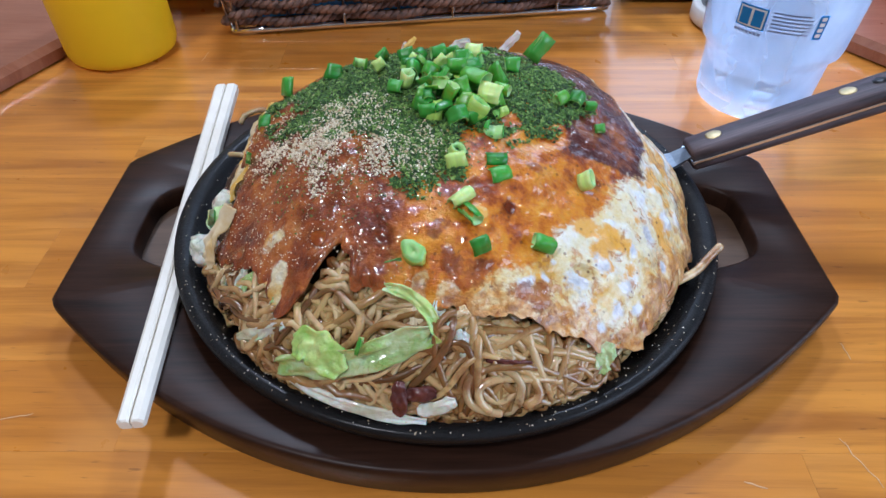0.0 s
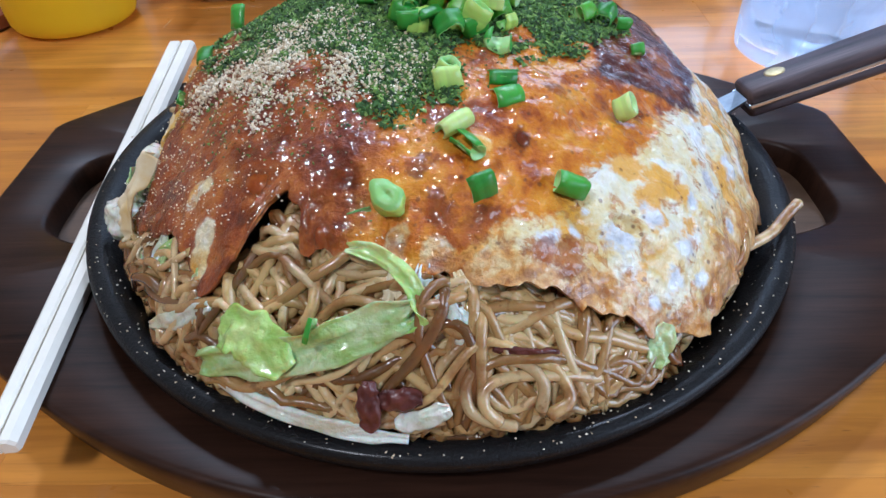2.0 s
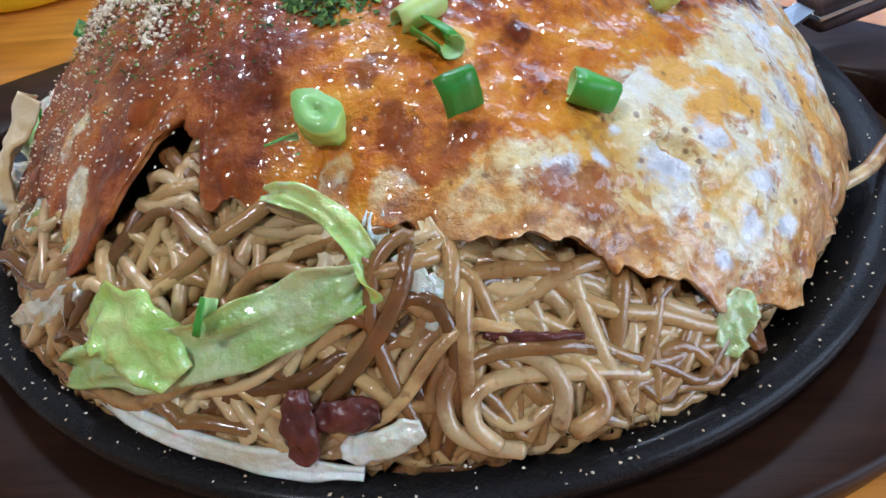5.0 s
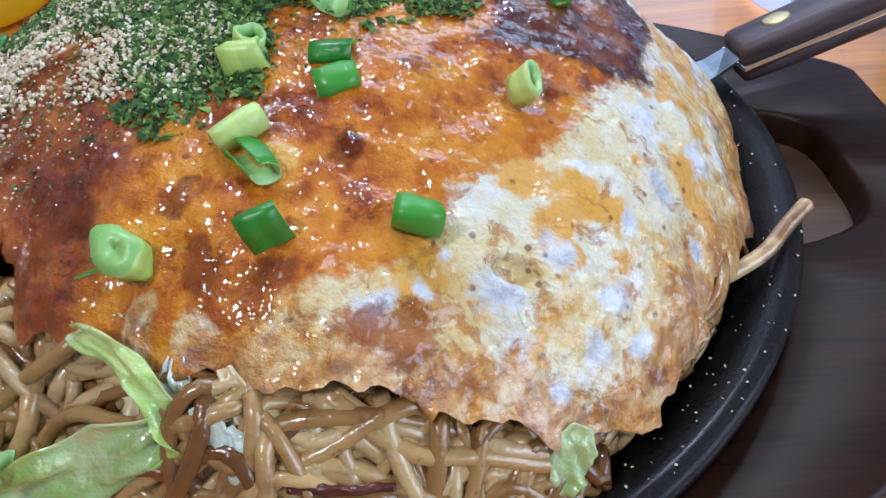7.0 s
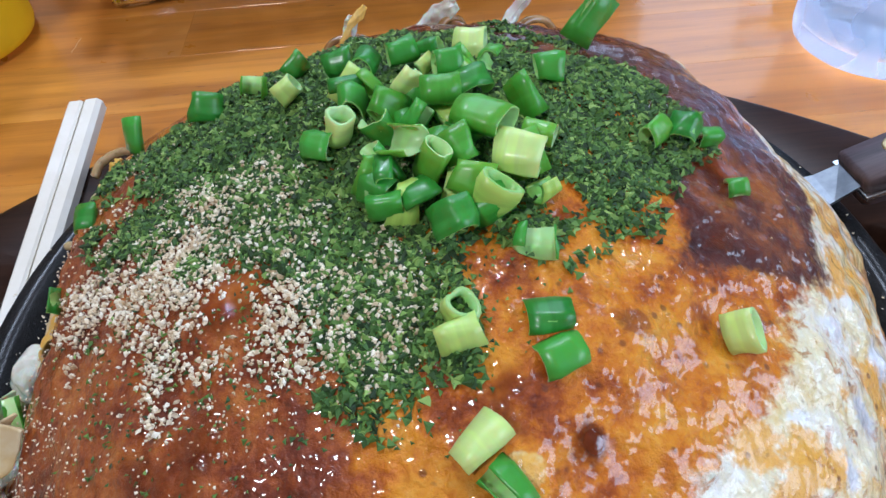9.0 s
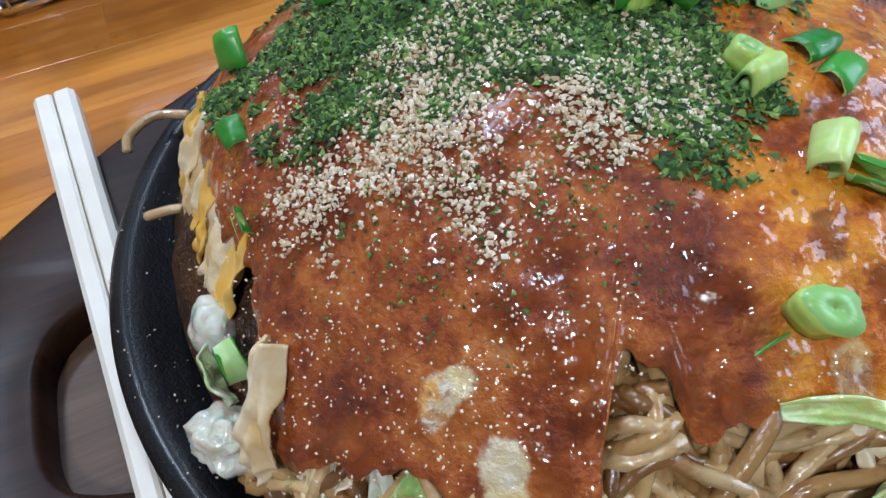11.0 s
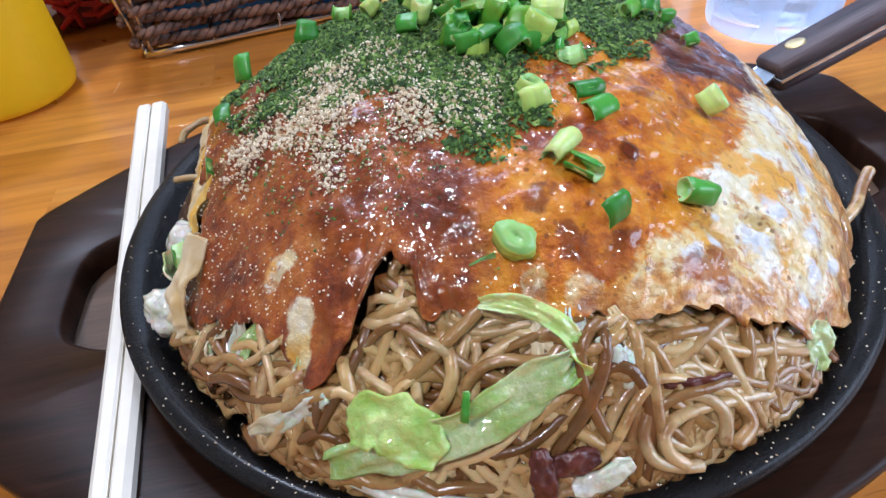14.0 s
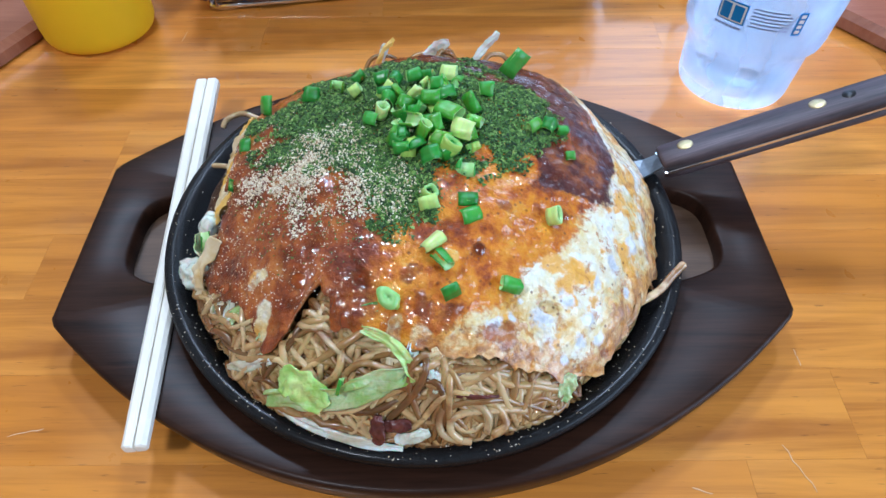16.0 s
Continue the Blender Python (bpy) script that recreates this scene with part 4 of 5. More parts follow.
# ---------------------------------------------------------------- basket
def basket():
    a, b = Vector((-0.1465, 0.2135)), Vector((0.1185, 0.2535))
    t = thing("wicker_basket", "dark brown twisted-rope basket on a chrome wire frame", "basket", (a.x, a.y, 0.0014))
    t.rotation_euler = (0, 0, math.atan2((b - a).y, (b - a).x))
    w, dpt, h = (b - a).length, 0.17, 0.085
    flare = 0.16
    # chrome rail round the foot
    for p, q in (((0, 0), (w, 0)), ((0, dpt), (w, dpt)), ((0, 0), (0, dpt)), ((w, 0), (w, dpt))):
        p, q = Vector((*p, 0.0022)), Vector((*q, 0.0022))
        part("foot_rail", tube(bmesh.new(), [p + (q - p) * (i / 12) for i in range(13)], 0.0021, 10, taper=False), M["chrome"], t, "bright chrome rail")
    walls = (((0, 0), (w, 0), (0, -1)), ((0, dpt), (0, 0), (-1, 0)), ((w, 0), (w, dpt), (1, 0)), ((w, dpt), (0, dpt), (0, 1)))
    rng = random.Random(11)
    for (p, q, out) in walls:
        p, q, out = Vector((*p, 0)), Vector((*q, 0)), Vector((*out, 0))
        ln = (q - p).length
        d = (q - p).normalized()
        count = max(3, round(ln / 0.0375))
        for k in range(count + 1):
            u = ln * k / count if 0 < k < count else (0.003 if k == 0 else ln - 0.003)
            lo, hi = p + d * u + out * 0.0012 + Vector((0, 0, 0.003)), p + d * u + out * (flare * h + 0.0012) + Vector((0, 0, h))
            part("wire", tube(bmesh.new(), [lo, (lo + hi) / 2, hi], 0.0011, 8, taper=False), M["chrome"], t)
        rows = 12
        for row in range(rows):
            z = 0.0085 + row * 0.0066
            bm = bmesh.new()
            steps = int(ln / 0.0018)
            ph = rng.uniform(0, 6.28)
            weave = 1 if row % 2 else -1
            for strandk in range(2):
                pts = []
                for s in range(steps + 1):
                    u = ln * s / steps
                    tw = u / 0.0105 * 2 * math.pi + ph + strandk * math.pi
                    wav = weave * 0.0034 * math.cos(math.pi * u / (ln / count)) + 0.001 * noise.noise((u * 60, row * 3.1, 0))
                    zz = z + 0.0011 * noise.noise((u * 35, row * 2.7, 5)) + 0.0015 * math.sin(tw)
                    pts.append(p + d * u + out * (flare * z + wav + 0.0015 * math.cos(tw)) + Vector((0, 0, zz)))
                tube(bm, pts, rng.uniform(0.00165, 0.0021), 6)
            part("rope", bm, M["rope"], t)
    bm = box(bmesh.new(), 0.012, w - 0.012, 0.0085, dpt - 0.014, 0.006, 0.062, 0.003)
    packet = new("blue_packet", mesh_of(bm, "blue_packet", M["blue"], False))
    packet.matrix_basis = Matrix.Translation(t.location) @ Matrix.Rotation(t.rotation_euler.z, 4, "Z")
    tagged(packet, "bright blue packet lying inside the basket", "packet")


basket()


# ---------------------------------------------------------------- spring onion
def onion_mesh(name, kind, length, radius, arc=360, seed=0, solid=False):
    """A cut tube of spring onion, its axis along z, in millimetres."""
    bm = bmesh.new()
    n, closed = 20, arc >= 360
    ln, ro = length / 1000, radius / 1000
    wall = ro * (0.24 if kind == "p" else 0.12)
    wall = ro * 0.93 if solid else wall
    rng = random.Random(seed)
    oval = rng.uniform(0.5, 0.95)
    cut = rng.uniform(-0.25, 0.25)
    cnt = n if closed else n + 1
    rings = []
    for r, z in ((ro, -0.5), (ro * 1.03, -0.2), (ro * 1.02, 0.2), (ro, 0.5), (ro - wall, 0.5), (ro - wall, -0.5)):
        ring = []
        for i in range(cnt):
            a = radians(arc) * i / n
            wob = 1 + 0.36 * noise.noise((math.cos(a) * 1.1 + seed, math.sin(a) * 1.1, z * 1.2)) + 0.05 * noise.noise((math.cos(a) * 4 + seed, math.sin(a) * 4, z * 3))
            ring.append((r * wob * math.cos(a), r * wob * oval * math.sin(a), z * ln + cut * r * math.cos(a) * (z * 1.6)))
        rings.append(ring)
    vs = [[bm.verts.new(p) for p in ring] for ring in rings]
    for j in range(6):
        a, b = vs[j], vs[(j + 1) % 6]
        for i in range(cnt if closed else cnt - 1):
            k = (i + 1) % cnt
            f = bm.faces.new((a[i], a[k], b[k], b[i]))
            f.material_index = 1 if j >= 3 else 0
    if not closed:
        bm.faces.new([r[0] for r in vs])
        bm.faces.new([r[-1] for r in vs][::-1])
    if kind == "p" and closed and seed % 2 and not solid:
        inner = [[bm.verts.new((ro * 0.45 * math.cos(2 * math.pi * i / 12), ro * 0.45 * oval * math.sin(2 * math.pi * i / 12), z * ln)) for i in range(12)] for z in (-0.46, 0.46)]
        for i in range(12):
            k = (i + 1) % 12
            bm.faces.new((inner[0][i], inner[0][k], inner[1][k], inner[1][i])).material_index = 1
        bm.faces.new(inner[1]).material_index = 1
        bm.faces.new(inner[0][::-1]).material_index = 1
    mat = {"d": M["on_dark"], "m": M["on_mid"], "p": M["on_pale"]}[kind]
    return mesh_of(bm, name, [mat, M["on_in"]])


ONION_WORDS = {"d": "dark green cut spring onion ring on the omelette", "m": "fresh green cut spring onion ring heaped on the omelette", "p": "pale green cut spring onion ring on the omelette"}


def onion_piece(x, y, lift, kind, length, radius, turn, tilt, arc=360, seed=0, solid=False):
    ob = new("spring_onion_slice", onion_mesh("spring_onion_slice", kind, length, radius, arc, seed, solid))
    n = normal_at(x, y)
    base = Vector((0, 0, 1)).rotation_difference(n).to_matrix().to_4x4()
    ob.matrix_basis = Matrix.Translation(on_mound(x, y, 0.0012 + lift)) @ base @ pose(0, 0, 0, 0, 0, turn) @ pose(0, 0, 0, 0, tilt, 0) @ pose(0, 0, 0, 0, 0, seed * 37 % 360)
    return tagged(ob, ONION_WORDS[kind], "spring onion", "spring onion slices")


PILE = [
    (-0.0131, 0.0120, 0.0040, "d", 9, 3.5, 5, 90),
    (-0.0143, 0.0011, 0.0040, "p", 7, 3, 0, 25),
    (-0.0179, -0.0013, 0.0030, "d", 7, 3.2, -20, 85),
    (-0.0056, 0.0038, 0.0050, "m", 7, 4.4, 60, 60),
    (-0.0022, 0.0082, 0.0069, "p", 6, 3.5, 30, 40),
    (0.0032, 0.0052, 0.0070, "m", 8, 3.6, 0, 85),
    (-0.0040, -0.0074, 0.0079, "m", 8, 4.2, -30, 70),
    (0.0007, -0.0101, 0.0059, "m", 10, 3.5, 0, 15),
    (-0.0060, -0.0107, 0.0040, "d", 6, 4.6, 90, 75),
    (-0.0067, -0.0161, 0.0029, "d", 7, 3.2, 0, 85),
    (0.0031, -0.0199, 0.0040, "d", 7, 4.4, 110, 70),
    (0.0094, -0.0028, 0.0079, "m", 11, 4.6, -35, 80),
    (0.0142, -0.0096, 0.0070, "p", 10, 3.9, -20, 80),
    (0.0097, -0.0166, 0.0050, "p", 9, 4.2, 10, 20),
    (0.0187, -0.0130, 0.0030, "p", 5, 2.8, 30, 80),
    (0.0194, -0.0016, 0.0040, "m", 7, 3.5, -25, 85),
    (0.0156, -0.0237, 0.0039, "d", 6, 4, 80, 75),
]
PILE_BACK = [
    (0.0105, 0.0270, 0.0040, "p", 8, 4, -20, 80),
    (0.0143, 0.0192, 0.0040, "m", 5, 3.8, 60, 75),
    (0.0053, 0.0165, 0.0050, "d", 7, 3.4, 10, 85),
    (0.0018, 0.0247, 0.0040, "d", 7, 3.4, -10, 80),
    (-0.0034, 0.0241, 0.0040, "d", 7, 3.3, 20, 85),
    (-0.0103, 0.0225, 0.0030, "d", 6, 3, 70, 85),
    (-0.0156, 0.0242, 0.0030, "d", 7, 3.2, 0, 85),
    (-0.0250, 0.0278, 0.0030, "d", 6, 3.2, 30, 60),
    (-0.0254, 0.0169, 0.0030, "p", 6, 3, 20, 70),
    (-0.0329, 0.0229, 0.0030, "m", 5, 3.4, 40, 30),
    (0.0247, 0.0179, 0.0040, "d", 7, 3.2, 0, 80),
    (-0.0006, -0.0001, 0.0059, "d", 6, 3.6, 45, 50),
    (0.0046, -0.0082, 0.0069, "m", 7, 3.8, 120, 60),
    (-0.0020, -0.0146, 0.0039, "d", 7, 3.6, 30, 80),
    (0.0068, -0.0140, 0.0060, "m", 7, 4, 70, 50),
    (-0.0093, 0.0117, 0.0040, "m", 6, 3.4, 140, 60),
]
SCATTERED = [
    (0.0162, -0.0349, 0.0014, "d", 7, 2.8, 0, 85),
    (0.0171, -0.0407, 0.0010, "d", 7, 2.8, 20, 88),
    (0.0033, -0.0338, 0.0019, "p", 4, 2.6, 10, 20),
    (0.0028, -0.0379, 0.0019, "p", 7, 3, 15, 80),
    (0.0042, -0.0525, 0.0019, "p", 8, 3, 40, 86),
    (0.0073, -0.0583, 0.0019, "d", 7, 2.7, -50, 86),
    (0.0467, -0.0357, 0.0020, "p", 5, 3.4, 0, 20),
    (0.0426, 0.0034, 0.0020, "m", 6, 3, 45, 75),
    (0.0483, 0.0052, 0.0025, "d", 6, 3.4, 70, 60),
    (0.0536, 0.0058, 0.0020, "d", 4, 2.4, 10, 80),
    (0.0562, -0.0058, 0.0015, "d", 3.5, 2, 0, 60),
    (-0.0699, 0.0067, 0.0020, "d", 6, 2.4, 80, 75),
    (-0.0437, 0.0227, 0.0025, "d", 6, 3.4, 60, 40),
]
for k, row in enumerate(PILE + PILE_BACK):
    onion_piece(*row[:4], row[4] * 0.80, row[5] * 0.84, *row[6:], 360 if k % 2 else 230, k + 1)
filler = random.Random(77)
for k in range(26):
    a, r = filler.uniform(0, 6.28), 0.019 * math.sqrt(filler.random())
    onion_piece(0.002 + r * math.cos(a), 0.003 + r * 1.1 * math.sin(a), filler.uniform(0.0012, 0.0035), filler.choice("ddmmp"), filler.uniform(4, 8), filler.uniform(2.6, 4.0), filler.uniform(0, 180), filler.uniform(30, 90), filler.choice((200, 300, 360)), 120 + k)
for k, row in enumerate(SCATTERED):
    onion_piece(*row, 360 if row[3] == "p" else 300, k + 60)
onion_piece(-0.0096, -0.0692, 0.0016, "p", 4.5, 4.4, 10, 15, 360, 81, True)
onion_piece(0.0097, -0.0682, 0.0012, "d", 6, 3.6, 30, 80, 200, 82)
onion_piece(0.0293, -0.0631, 0.0018, "d", 6.5, 3.1, 0, 88, 360, 84)
onion_piece(-0.0179, -0.0710, 0.0004, "d", 9, 1.8, 10, 88, 130, 86)
onion_piece(-0.0241, -0.0913, 0.0050, "d", 5, 2.2, 70, 70, 160, 88)
onion_piece(-0.0640, 0.0300, 0.0035, "d", 7, 4.2, 40, 40, 200, 90)
onion_piece(0.0375, 0.0400, 0.0060, "d", 12, 3.6, 20, 25, 190, 92)
onion_piece(-0.0755, -0.0095, 0.0010, "d", 6, 2.6, 80, 80, 180, 94)
onion_piece(-0.0840, -0.0270, 0.0015, "d", 8, 2.4, 60, 70, 160, 96)


# ---------------------------------------------------------------- flakes and crumbs
def scatter(name, label, category, mat, count, place, size, seed, tall=0.35, crumb=False):
    rng = random.Random(seed)
    verts, faces = [], []
    while count > 0:
        p, n = place(rng)
        if p is None:
            continue
        count -= 1
        s = rng.uniform(*size)
        a = Vector((rng.gauss(0, 1), rng.gauss(0, 1), rng.gauss(0, tall))).normalized()
        b = n.cross(a).normalized()
        c = a.cross(b)
        w, h = s * rng.uniform(0.5, 1.1), s * rng.uniform(0.25, 0.7)
        o = p + n * rng.uniform(0.0, 0.0007)
        i = len(verts)
        if crumb:
            w, h = s * rng.uniform(0.5, 0.9), s * rng.uniform(0.4, 0.8)
            o = o + n * h * 0.5
            verts += [o + a * s, o + b * w, o - a * s * rng.uniform(0.6, 1), o - b * w * rng.uniform(0.6, 1), o + c * h, o - c * h]
            faces += [(i + j, i + (j + 1) % 4, i + 4) for j in range(4)] + [(i + (j + 1) % 4, i + j, i + 5) for j in range(4)]
            continue
        verts += [o - a * s - b * w * 0.3, o + a * s * 0.9 - b * w * 0.5, o + b * w * 0.9, o + c * h * (1 if c.dot(n) > 0 else -1) + a * s * 0.1]
        faces += [(i, i + 1, i + 2), (i, i + 1, i + 3), (i + 1, i + 2, i + 3), (i + 2, i, i + 3)]
    me = bpy.data.meshes.new(name)
    me.from_pydata([tuple(v) for v in verts], [], faces)
    me.materials.append(mat)
    return tagged(new(name, me), label, category, kind="stuff")


def egg_point(x, y):
    return on_mound(x, y, 0.0012 + relief(x, y))


def in_laver(x, y):
    """Cover of green laver, 0 to 1."""
    a = 1 - math.hypot((x + 0.010) / 0.064, (y - 0.012) / 0.042)
    b = 1 - math.hypot((x + 0.007) / 0.015, (y + 0.029) / 0.025)
    c = 1 - math.hypot((x - 0.028) / 0.028, (y - 0.010) / 0.030)
    f = max(a * 1.1, b * 0.9, c) + 0.38 * noise.noise((x * 75, y * 75, 1.0)) - 0.12 * max(0.0, in_powder(x, y) - 0.35) + 0.25 * noise.noise((x * 190, y * 190, 4.0))
    return f


def in_powder(x, y):
    a = 1 - math.hypot((x + 0.038) / 0.028, (y + 0.017) / 0.023)
    b = 1 - math.hypot((x + 0.018) / 0.019, (y + 0.032) / 0.013)
    return max(a, b) + 0.75 * noise.noise((x * 85, y * 85, 8.0)) + 0.5 * noise.noise((x * 260, y * 260, 2.0))


def field(mask, lo, spread, cx, cy, rx, ry):
    def place(rng):
        x, y = cx + rng.uniform(-rx, rx), cy + rng.uniform(-ry, ry)
        if rng.random() > (mask(x, y) - lo) / spread:
            return None, None
        return egg_point(x, y), normal_at(x, y)
    return place


scatter("green_laver_flakes", "dense layer of dark green dried laver flakes", "seaweed flakes", M["aonori"], 31000, field(in_laver, 0.06, 0.26, 0.0, 0.0, 0.075, 0.065), (0.0004, 0.0014), 31, 0.6)
scatter("green_laver_dust", "sparse green laver specks over the sauce", "seaweed flakes", M["aonori"], 2300, field(lambda x, y: 0.55 - math.hypot((x + 0.025) / 0.09, (y + 0.015) / 0.09), 0.0, 1.0, -0.01, -0.012, 0.075, 0.07), (0.0003, 0.0007), 32, 0.5)
scatter("fish_powder", "pale tan fish powder crumbs sprinkled over the sauce", "fish powder", M["powder"], 5000, field(in_powder, 0.02, 0.9, -0.035, -0.026, 0.05, 0.045), (0.00025, 0.0008), 33, 0.6, True)
scatter("fish_powder_dust", "fine sparse fish powder over the sauced side", "fish powder", M["powder"], 1700, field(lambda x, y: 0.5 + 0.6 * noise.noise((x * 60, y * 60, 3)) - max(0, math.hypot((x + 0.045) / 0.05, (y + 0.025) / 0.055) - 0.6) * 1.5, 0.0, 1.0, -0.045, -0.022, 0.05, 0.055), (0.00018, 0.00045), 34, 0.6, True)


def rim_place(rng):
    a, r = rng.uniform(0, 6.283), rng.uniform(0.0985, 0.1105)
    if rng.random() > 0.25 + 0.75 * max(0, -math.sin(a)):
        return None, None
    z = 0.0106 + (0.011 + (r - 0.0985) * 1.12 if r < 0.1052 else 0.0186 + min(0.0006, (r - 0.1052) * 0.4))
    return Vector((r * math.cos(a), r * math.sin(a), z)), Vector((0, 0, 1))


scatter("rim_crumbs", "fine pale crumbs scattered on the plate rim", "crumbs", M["powder"], 420, rim_place, (0.00018, 0.00045), 35, 0.35, True)


# ---------------------------------------------------------------- cabbage and other pieces
def ribbon(name, label, category, mat, line, width, side, thick=0.0011, wave=0.0007, seed=0, cup=0.0):
    """A leaf or strip along a line; side is the direction of its breadth."""
    pts = spline(line, 14)
    m = 14
    side = Vector(side).normalized()
    bm = bmesh.new()
    rings = []
    for i, p in enumerate(pts):
        f = i / (len(pts) - 1)
        d = (pts[min(i + 1, len(pts) - 1)] - pts[max(i - 1, 0)]).normalized()
        s = (side - d * side.dot(d)).normalized()
        n = d.cross(s)
        w = width * min(1.0, 0.55 + 2.2 * min(f, 1 - f)) * (1 + 0.18 * noise.noise((f * 5, seed, 0)))
        row = []
        for k in range(m + 1):
            u = 2 * k / m - 1
            ragged = 1 + 0.22 * noise.noise((f * 9, seed * 1.7, 5.0 if u > 0 else 9.0))
            crinkle = noise.noise((f * 5, u * 1.8, seed + 3.3)) + 0.12 * noise.noise((f * 16, u * 5.0, seed + 8.3))
            row.append((u, p + s * (u * w * ragged) + n * (cup * (u * u - 0.5) + 1.1 * wave * crinkle)))
        ring = [q + n * (thick / 2 * (1 - abs(u) ** 4 * 0.7)) for u, q in row] + [q - n * (thick / 2 * (1 - abs(u) ** 4 * 0.7)) for u, q in row[::-1]]
        rings.append(ring)
    loft(bm, rings, True)
    return tagged(new(name, mesh_of(bm, name, mat)), label, category)


def lump(name, label, category, mat, at, size, turn=(0, 0, 0), rough=0.25, seed=0):
    bm = bmesh.new()
    bmesh.ops.create_icosphere(bm, subdivisions=4, radius=1.0)
    for v in bm.verts:
        v.co *= 1 + rough * noise.noise(v.co * 1.3 + Vector((seed, 0, 0))) + rough * 0.4 * noise.noise(v.co * 3.5 + Vector((0, seed, 0)))
        v.co = Vector((v.co.x * size[0], v.co.y * size[1], v.co.z * size[2]))
    ob = new(name, mesh_of(bm, name, mat))
    ob.matrix_basis = pose(*at, *turn)
    return tagged(ob, label, category)


ribbon("cabbage_piece", "bright green glossy cabbage piece on the noodles", "cabbage", M["cab_light"], [(-0.0475, -0.0880, 0.0455), (-0.0420, -0.0905, 0.0490), (-0.0365, -0.0940, 0.0475), (-0.0320, -0.0970, 0.0430)], 0.0056, (0.55, 0.45, 0.70), 0.0014, 0.0012, 1, 0.0006)
ribbon("cabbage_leaf", "long translucent green cabbage leaf across the noodles", "cabbage", M["cab"], [(-0.0530, -0.0905, 0.0385), (-0.0400, -0.0935, 0.0425), (-0.0260, -0.0945, 0.0475), (-0.0130, -0.0925, 0.0515), (-0.0035, -0.0895, 0.0540)], 0.0048, (-0.2, 0.45, 0.87), 0.0010, 0.0022, 2, 0.0009)
ribbon("cabbage_strip", "curled bright green cabbage strip under the egg", "cabbage", M["cab_light"], [(-0.0190, -0.0770, 0.0600), (-0.0150, -0.0795, 0.0618), (-0.0100, -0.0825, 0.0616), (-0.0060, -0.0855, 0.0596), (-0.0035, -0.0885, 0.0565), (-0.0030, -0.0910, 0.0530), (-0.0060, -0.0925, 0.0500)], 0.0020, (0.1, 0.75, 0.66), 0.0008, 0.0012, 3, 0.0006)
ribbon("cabbage_stalk", "long white cabbage stalk along the plate rim", "cabbage", M["cab_white"], [(-0.0545, -0.0870, 0.0335), (-0.0440, -0.0955, 0.0335), (-0.0320, -0.1010, 0.0330), (-0.0170, -0.1050, 0.0320), (-0.0060, -0.1062, 0.0312)], 0.0019, (0.15, 0.55, 0.80), 0.0018, 0.0005, 4, 0.0006)
ribbon("cabbage_scrap", "small white cabbage scrap beside the noodles", "cabbage", M["cab_white"], [(-0.0085, -0.1045, 0.0345), (-0.0030, -0.1048, 0.0365), (0.0030, -0.1035, 0.0385)], 0.0022, (0.0, 0.6, 0.8), 0.0015, 0.0006, 5)
ribbon("cabbage_scrap", "white sauce-stained cabbage strip at the egg's edge", "cabbage", M["cab_white"], [(-0.0690, -0.0780, 0.0365), (-0.0600, -0.0800, 0.0410), (-0.0510, -0.0815, 0.0470)], 0.0024, (-0.3, 0.5, 0.8), 0.0013, 0.0008, 6)
ribbon("cabbage_scrap", "small pale cabbage flap hanging from the egg", "cabbage", M["cab_white"], [(0.0010, -0.0880, 0.0570), (0.0030, -0.0905, 0.0540), (0.0040, -0.0925, 0.0505)], 0.0021, (1, 0.1, 0.1), 0.0010, 0.0005, 7)
ribbon("cabbage_scrap", "translucent browned cabbage strip among the noodles", "cabbage", M["cab_white"], [(0.0045, -0.0900, 0.0545), (0.0065, -0.0935, 0.0490), (0.0060, -0.0965, 0.0450)], 0.0024, (1, 0.1, 0.1), 0.0010, 0.0006, 8)
ribbon("cabbage_scrap", "pale green cabbage scrap at the egg's edge", "cabbage", M["cab"], [(0.0520, -0.0850, 0.0430), (0.0500, -0.0890, 0.0395), (0.0490, -0.0920, 0.0360)], 0.0028, (1, 0.2, 0.1), 0.0010, 0.0008, 9)
lump("cabbage_core", "white cabbage core flecked with green beside the plate rim", "cabbage", M["cab_white"], (-0.0925, -0.0350, 0.0345), (0.0050, 0.0060, 0.0045), (10, 20, 30), 0.5, 1)
lump("onion_chunk", "translucent browned onion chunk at the heap's side", "onion", M["cab_white"], (-0.0885, -0.0150, 0.0400), (0.0042, 0.0062, 0.0058), (0, 10, 0), 0.2, 2)
ribbon("cabbage_leaf", "pale green cabbage leaf tucked at the heap's side", "cabbage", M["cab"], [(-0.0895, -0.0190, 0.0400), (-0.0905, -0.0245, 0.0385), (-0.0890, -0.0300, 0.0365)], 0.0045, (-0.2, 0.1, 1), 0.0012, 0.001, 10)
ribbon("egg_strip", "pale hanging strip of fried egg", "egg", M["egg_pale"], [(-0.0775, -0.0340, 0.0560), (-0.0835, -0.0385, 0.0480), (-0.0870, -0.0420, 0.0400), (-0.0880, -0.0435, 0.0340)], 0.0040, (-0.35, 0.9, 0.1), 0.0010, 0.0024, 11, 0.0010)
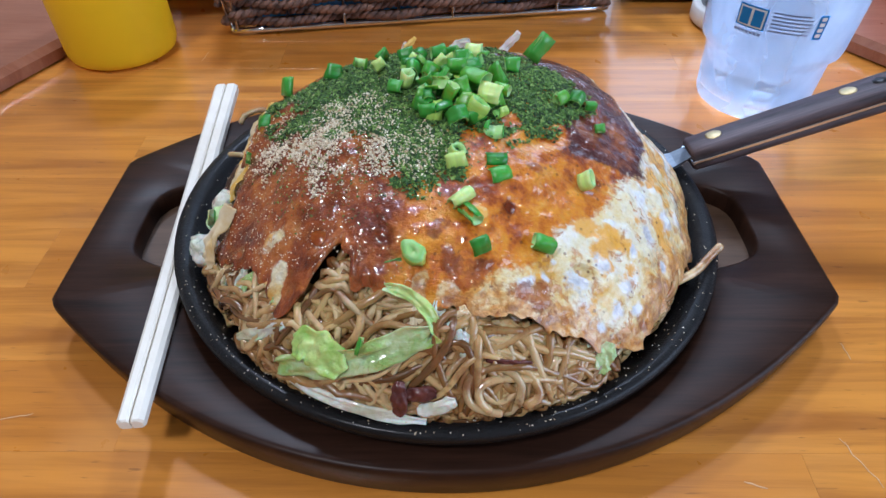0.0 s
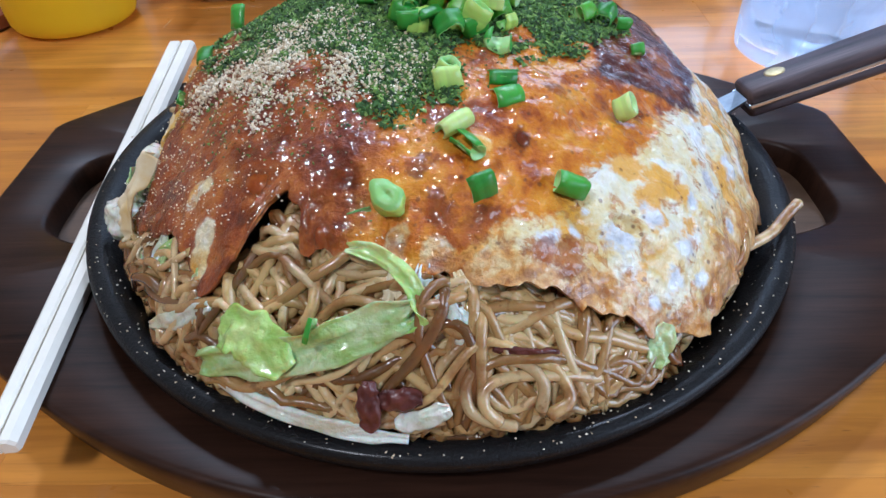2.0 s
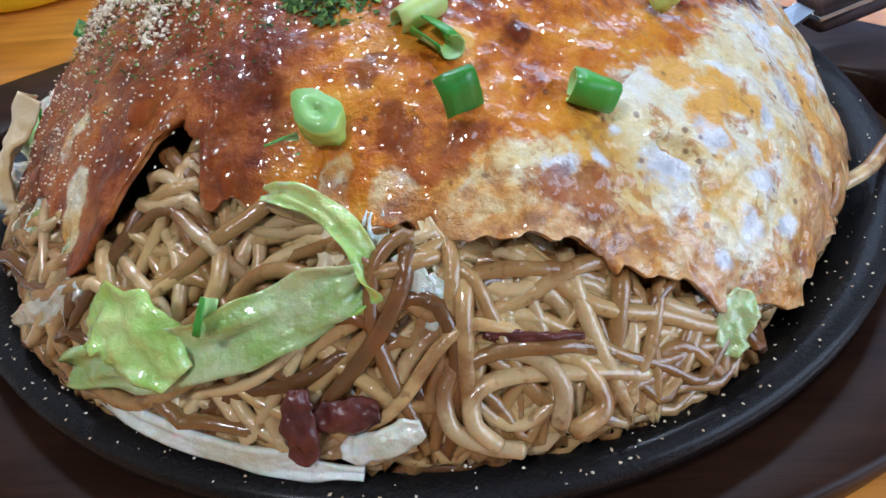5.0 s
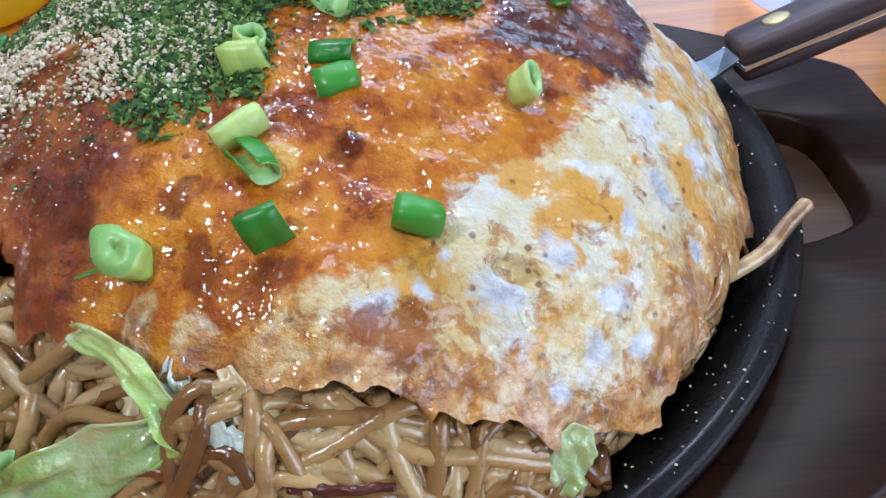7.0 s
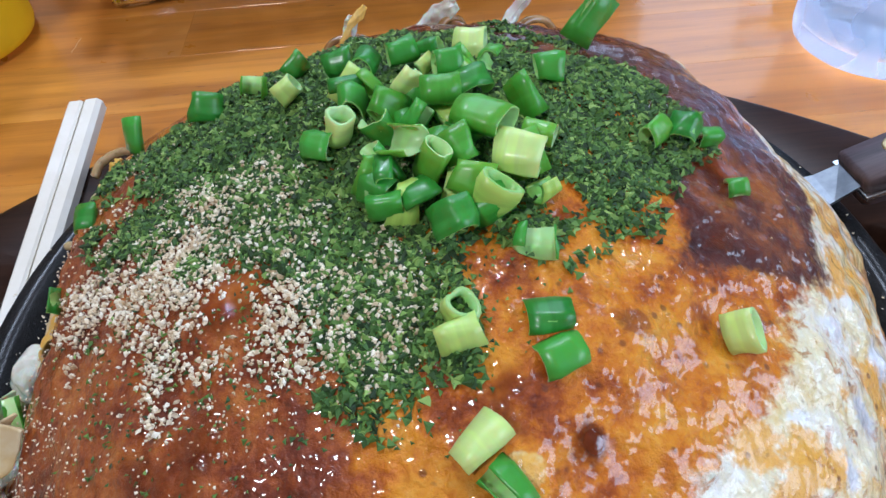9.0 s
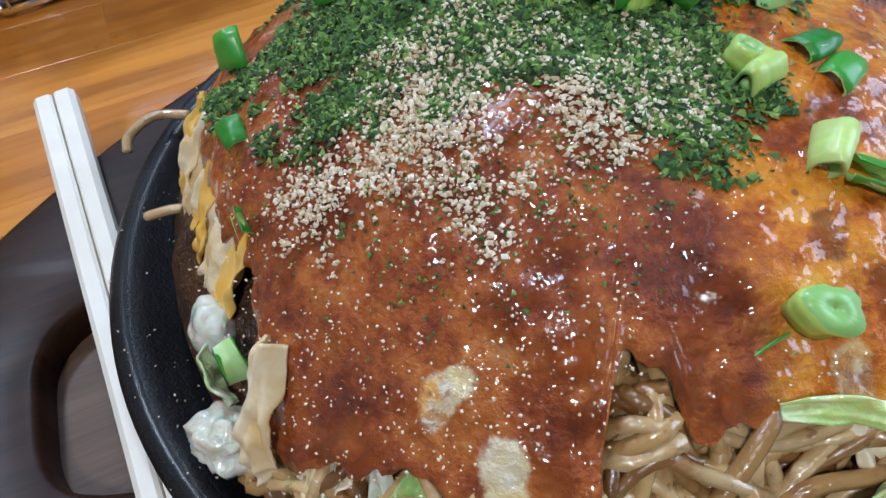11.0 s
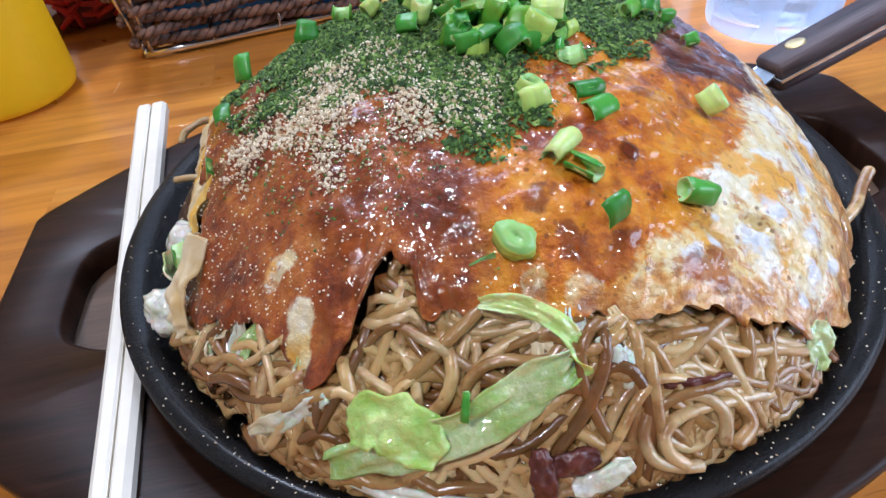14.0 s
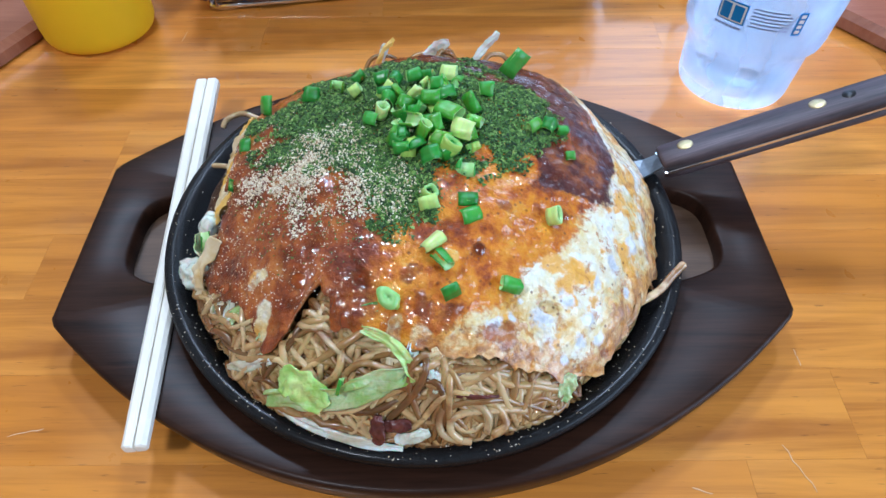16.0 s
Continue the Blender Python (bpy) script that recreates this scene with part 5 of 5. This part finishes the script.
for k in range(7):
    ribbon("egg_strip", "pale yellow fried egg shred hanging at the heap's side", "egg", M["egg_pale" if k % 3 else "yolk"], [(-0.0750 - 0.0004 * (k % 3), 0.032 - k * 0.0068, 0.0570), (-0.0815 - 0.001 * (k % 2), 0.031 - k * 0.0070, 0.0480), (-0.0865, 0.029 - k * 0.0071, 0.0400), (-0.0885, 0.028 - k * 0.0073, 0.0310)], 0.0040 + 0.0008 * (k % 2), (0.1, 1, 0.1), 0.0011, 0.0022, 20 + k)
shred = random.Random(52)
for k in range(16):
    deg = shred.uniform(206, 236) if k < 11 else shred.uniform(262, 305)
    e = egg_radius(deg)
    line = []
    turn = shred.uniform(-5, 5)
    for f in (0.0, 0.4, 0.75, 1.0):
        d, r = deg + turn * f, e - 0.002 + (min(0.099, e + shred.uniform(0.007, 0.011)) - e) * f
        line.append((r * math.cos(radians(d)), r * math.sin(radians(d)), skirt(d, r) + 0.0018 * (1 - f) + 0.0008))
    ribbon("cabbage_shred", "limp sauce-stained cabbage shred tucked under the egg", "cabbage", M[("cab_white", "cab", "egg_pale")[k % 3]], line, shred.uniform(0.0012, 0.0026), (-math.sin(radians(deg)), math.cos(radians(deg)), 0.2), 0.0008, 0.0012, 60 + k, 0.0006)
ribbon("pork_piece", "dark glossy braised pork strip in the noodles", "meat", M["meat"], [(-0.0140, -0.1000, 0.0435), (-0.0142, -0.1025, 0.0410), (-0.0140, -0.1045, 0.0365), (-0.0138, -0.1050, 0.0335)], 0.0024, (1, 0.1, 0.0), 0.0022, 0.0006, 41)
ribbon("pork_piece", "dark glossy braised pork strip in the noodles", "meat", M["meat"], [(-0.0125, -0.1015, 0.0385), (-0.0080, -0.1020, 0.0395), (-0.0030, -0.1015, 0.0395)], 0.0026, (0, 0.5, 0.85), 0.0022, 0.0008, 42)
ribbon("pork_piece", "brown translucent pork strip among the noodles", "meat", M["meat"], [(0.0120, -0.0945, 0.0475), (0.0190, -0.0955, 0.0460), (0.0260, -0.0945, 0.0450)], 0.0016, (0, 0.4, 0.9), 0.0014, 0.0008, 43)
ribbon("egg_strip", "yellow egg shred standing up behind the heap", "egg", M["yolk"], [(-0.0250, 0.0800, 0.0480), (-0.0200, 0.0840, 0.0560), (-0.0150, 0.0870, 0.0610)], 0.0016, (0.3, 0.2, 0.9), 0.0012, 0.0008, 31)
ribbon("cabbage_scrap", "white cabbage scrap standing up behind the heap", "cabbage", M["cab_white"], [(-0.0230, 0.0810, 0.0480), (-0.0205, 0.0840, 0.0550), (-0.0190, 0.0860, 0.0590)], 0.0020, (1, 0.2, 0.1), 0.0012, 0.0008, 32)
ribbon("cabbage_scrap", "white cabbage scrap standing up behind the heap", "cabbage", M["cab_white"], [(0.0230, 0.0820, 0.0500), (0.0300, 0.0870, 0.0560), (0.0360, 0.0890, 0.0630)], 0.0024, (0.6, 0.2, -0.6), 0.0012, 0.0008, 33)
ribbon("cabbage_scrap", "pale cabbage scrap standing up behind the heap", "cabbage", M["cab_white"], [(-0.0020, 0.0830, 0.0480), (0.0050, 0.0860, 0.0560), (0.0120, 0.0870, 0.0590)], 0.0030, (0.3, 0.2, 0.8), 0.0012, 0.0012, 34)


# ---------------------------------------------------------------- tabletop planks
def tabletop():
    t = thing("table", "orange lacquered laminated-wood tabletop with visible strips", "table", (0, 0, 0), kind="structure")
    part("base_panel", box(bmesh.new(), -0.62, 0.62, -0.52, 0.62, -0.034, -0.0045), M["ledge"], t, "", False)
    rng = random.Random(21)
    y = -0.52
    while y < 0.615:
        w = 0.0382
        x = -0.62 - rng.uniform(0, 0.12)
        while x < 0.615:
            ln = rng.uniform(0.13, 0.34)
            a, b = max(x, -0.62), min(x + ln, 0.62)
            if b - a > 0.01:
                bm = bmesh.new()
                box(bm, -(b - a) / 2 + 0.00002, (b - a) / 2 - 0.00002, -w / 2 + 0.00002, w / 2 - 0.00002, -0.0044, 0.0)
                top = [e for e in bm.edges if all(v.co.z > -0.001 for v in e.verts)]
                bmesh.ops.bevel(bm, geom=top, offset=0.00005, segments=1, affect="EDGES")
                part("plank", bm, M["table"], t, "", False, Matrix.Translation(((a + b) / 2, y + w / 2, rng.uniform(-0.00002, 0.0))))
            x += ln
        y += w

    # old pale scratches in the lacquer, and tiny glints painted the same way
    for k, (x0, y0, x1, y1, w) in enumerate(((0.139, -0.094, 0.146, -0.112, 0.0006), (0.158, -0.052, 0.1585, -0.060, 0.0005), (0.100, -0.110, 0.107, -0.1125, 0.0007), (0.106, -0.1175, 0.110, -0.1185, 0.0005), (-0.1600, 0.178, -0.1590, 0.190, 0.0005), (-0.150, -0.085, -0.163, -0.088, 0.0005), (-0.168, -0.112, -0.171, -0.115, 0.0008))):
        d = Vector((x1 - x0, y1 - y0, 0))
        pts = [Vector((x0, y0, 0.00004)) + d * (i / 6) + Vector((-d.y, d.x, 0)) * (0.06 * noise.noise((i * 0.7, k, 0))) for i in range(7)]
        part("scratch", tube(bmesh.new(), pts, w * 0.36, 6, 0.3), M["scratch"], t, "pale worn line in the lacquer, some painted as tiny glints")


tabletop()
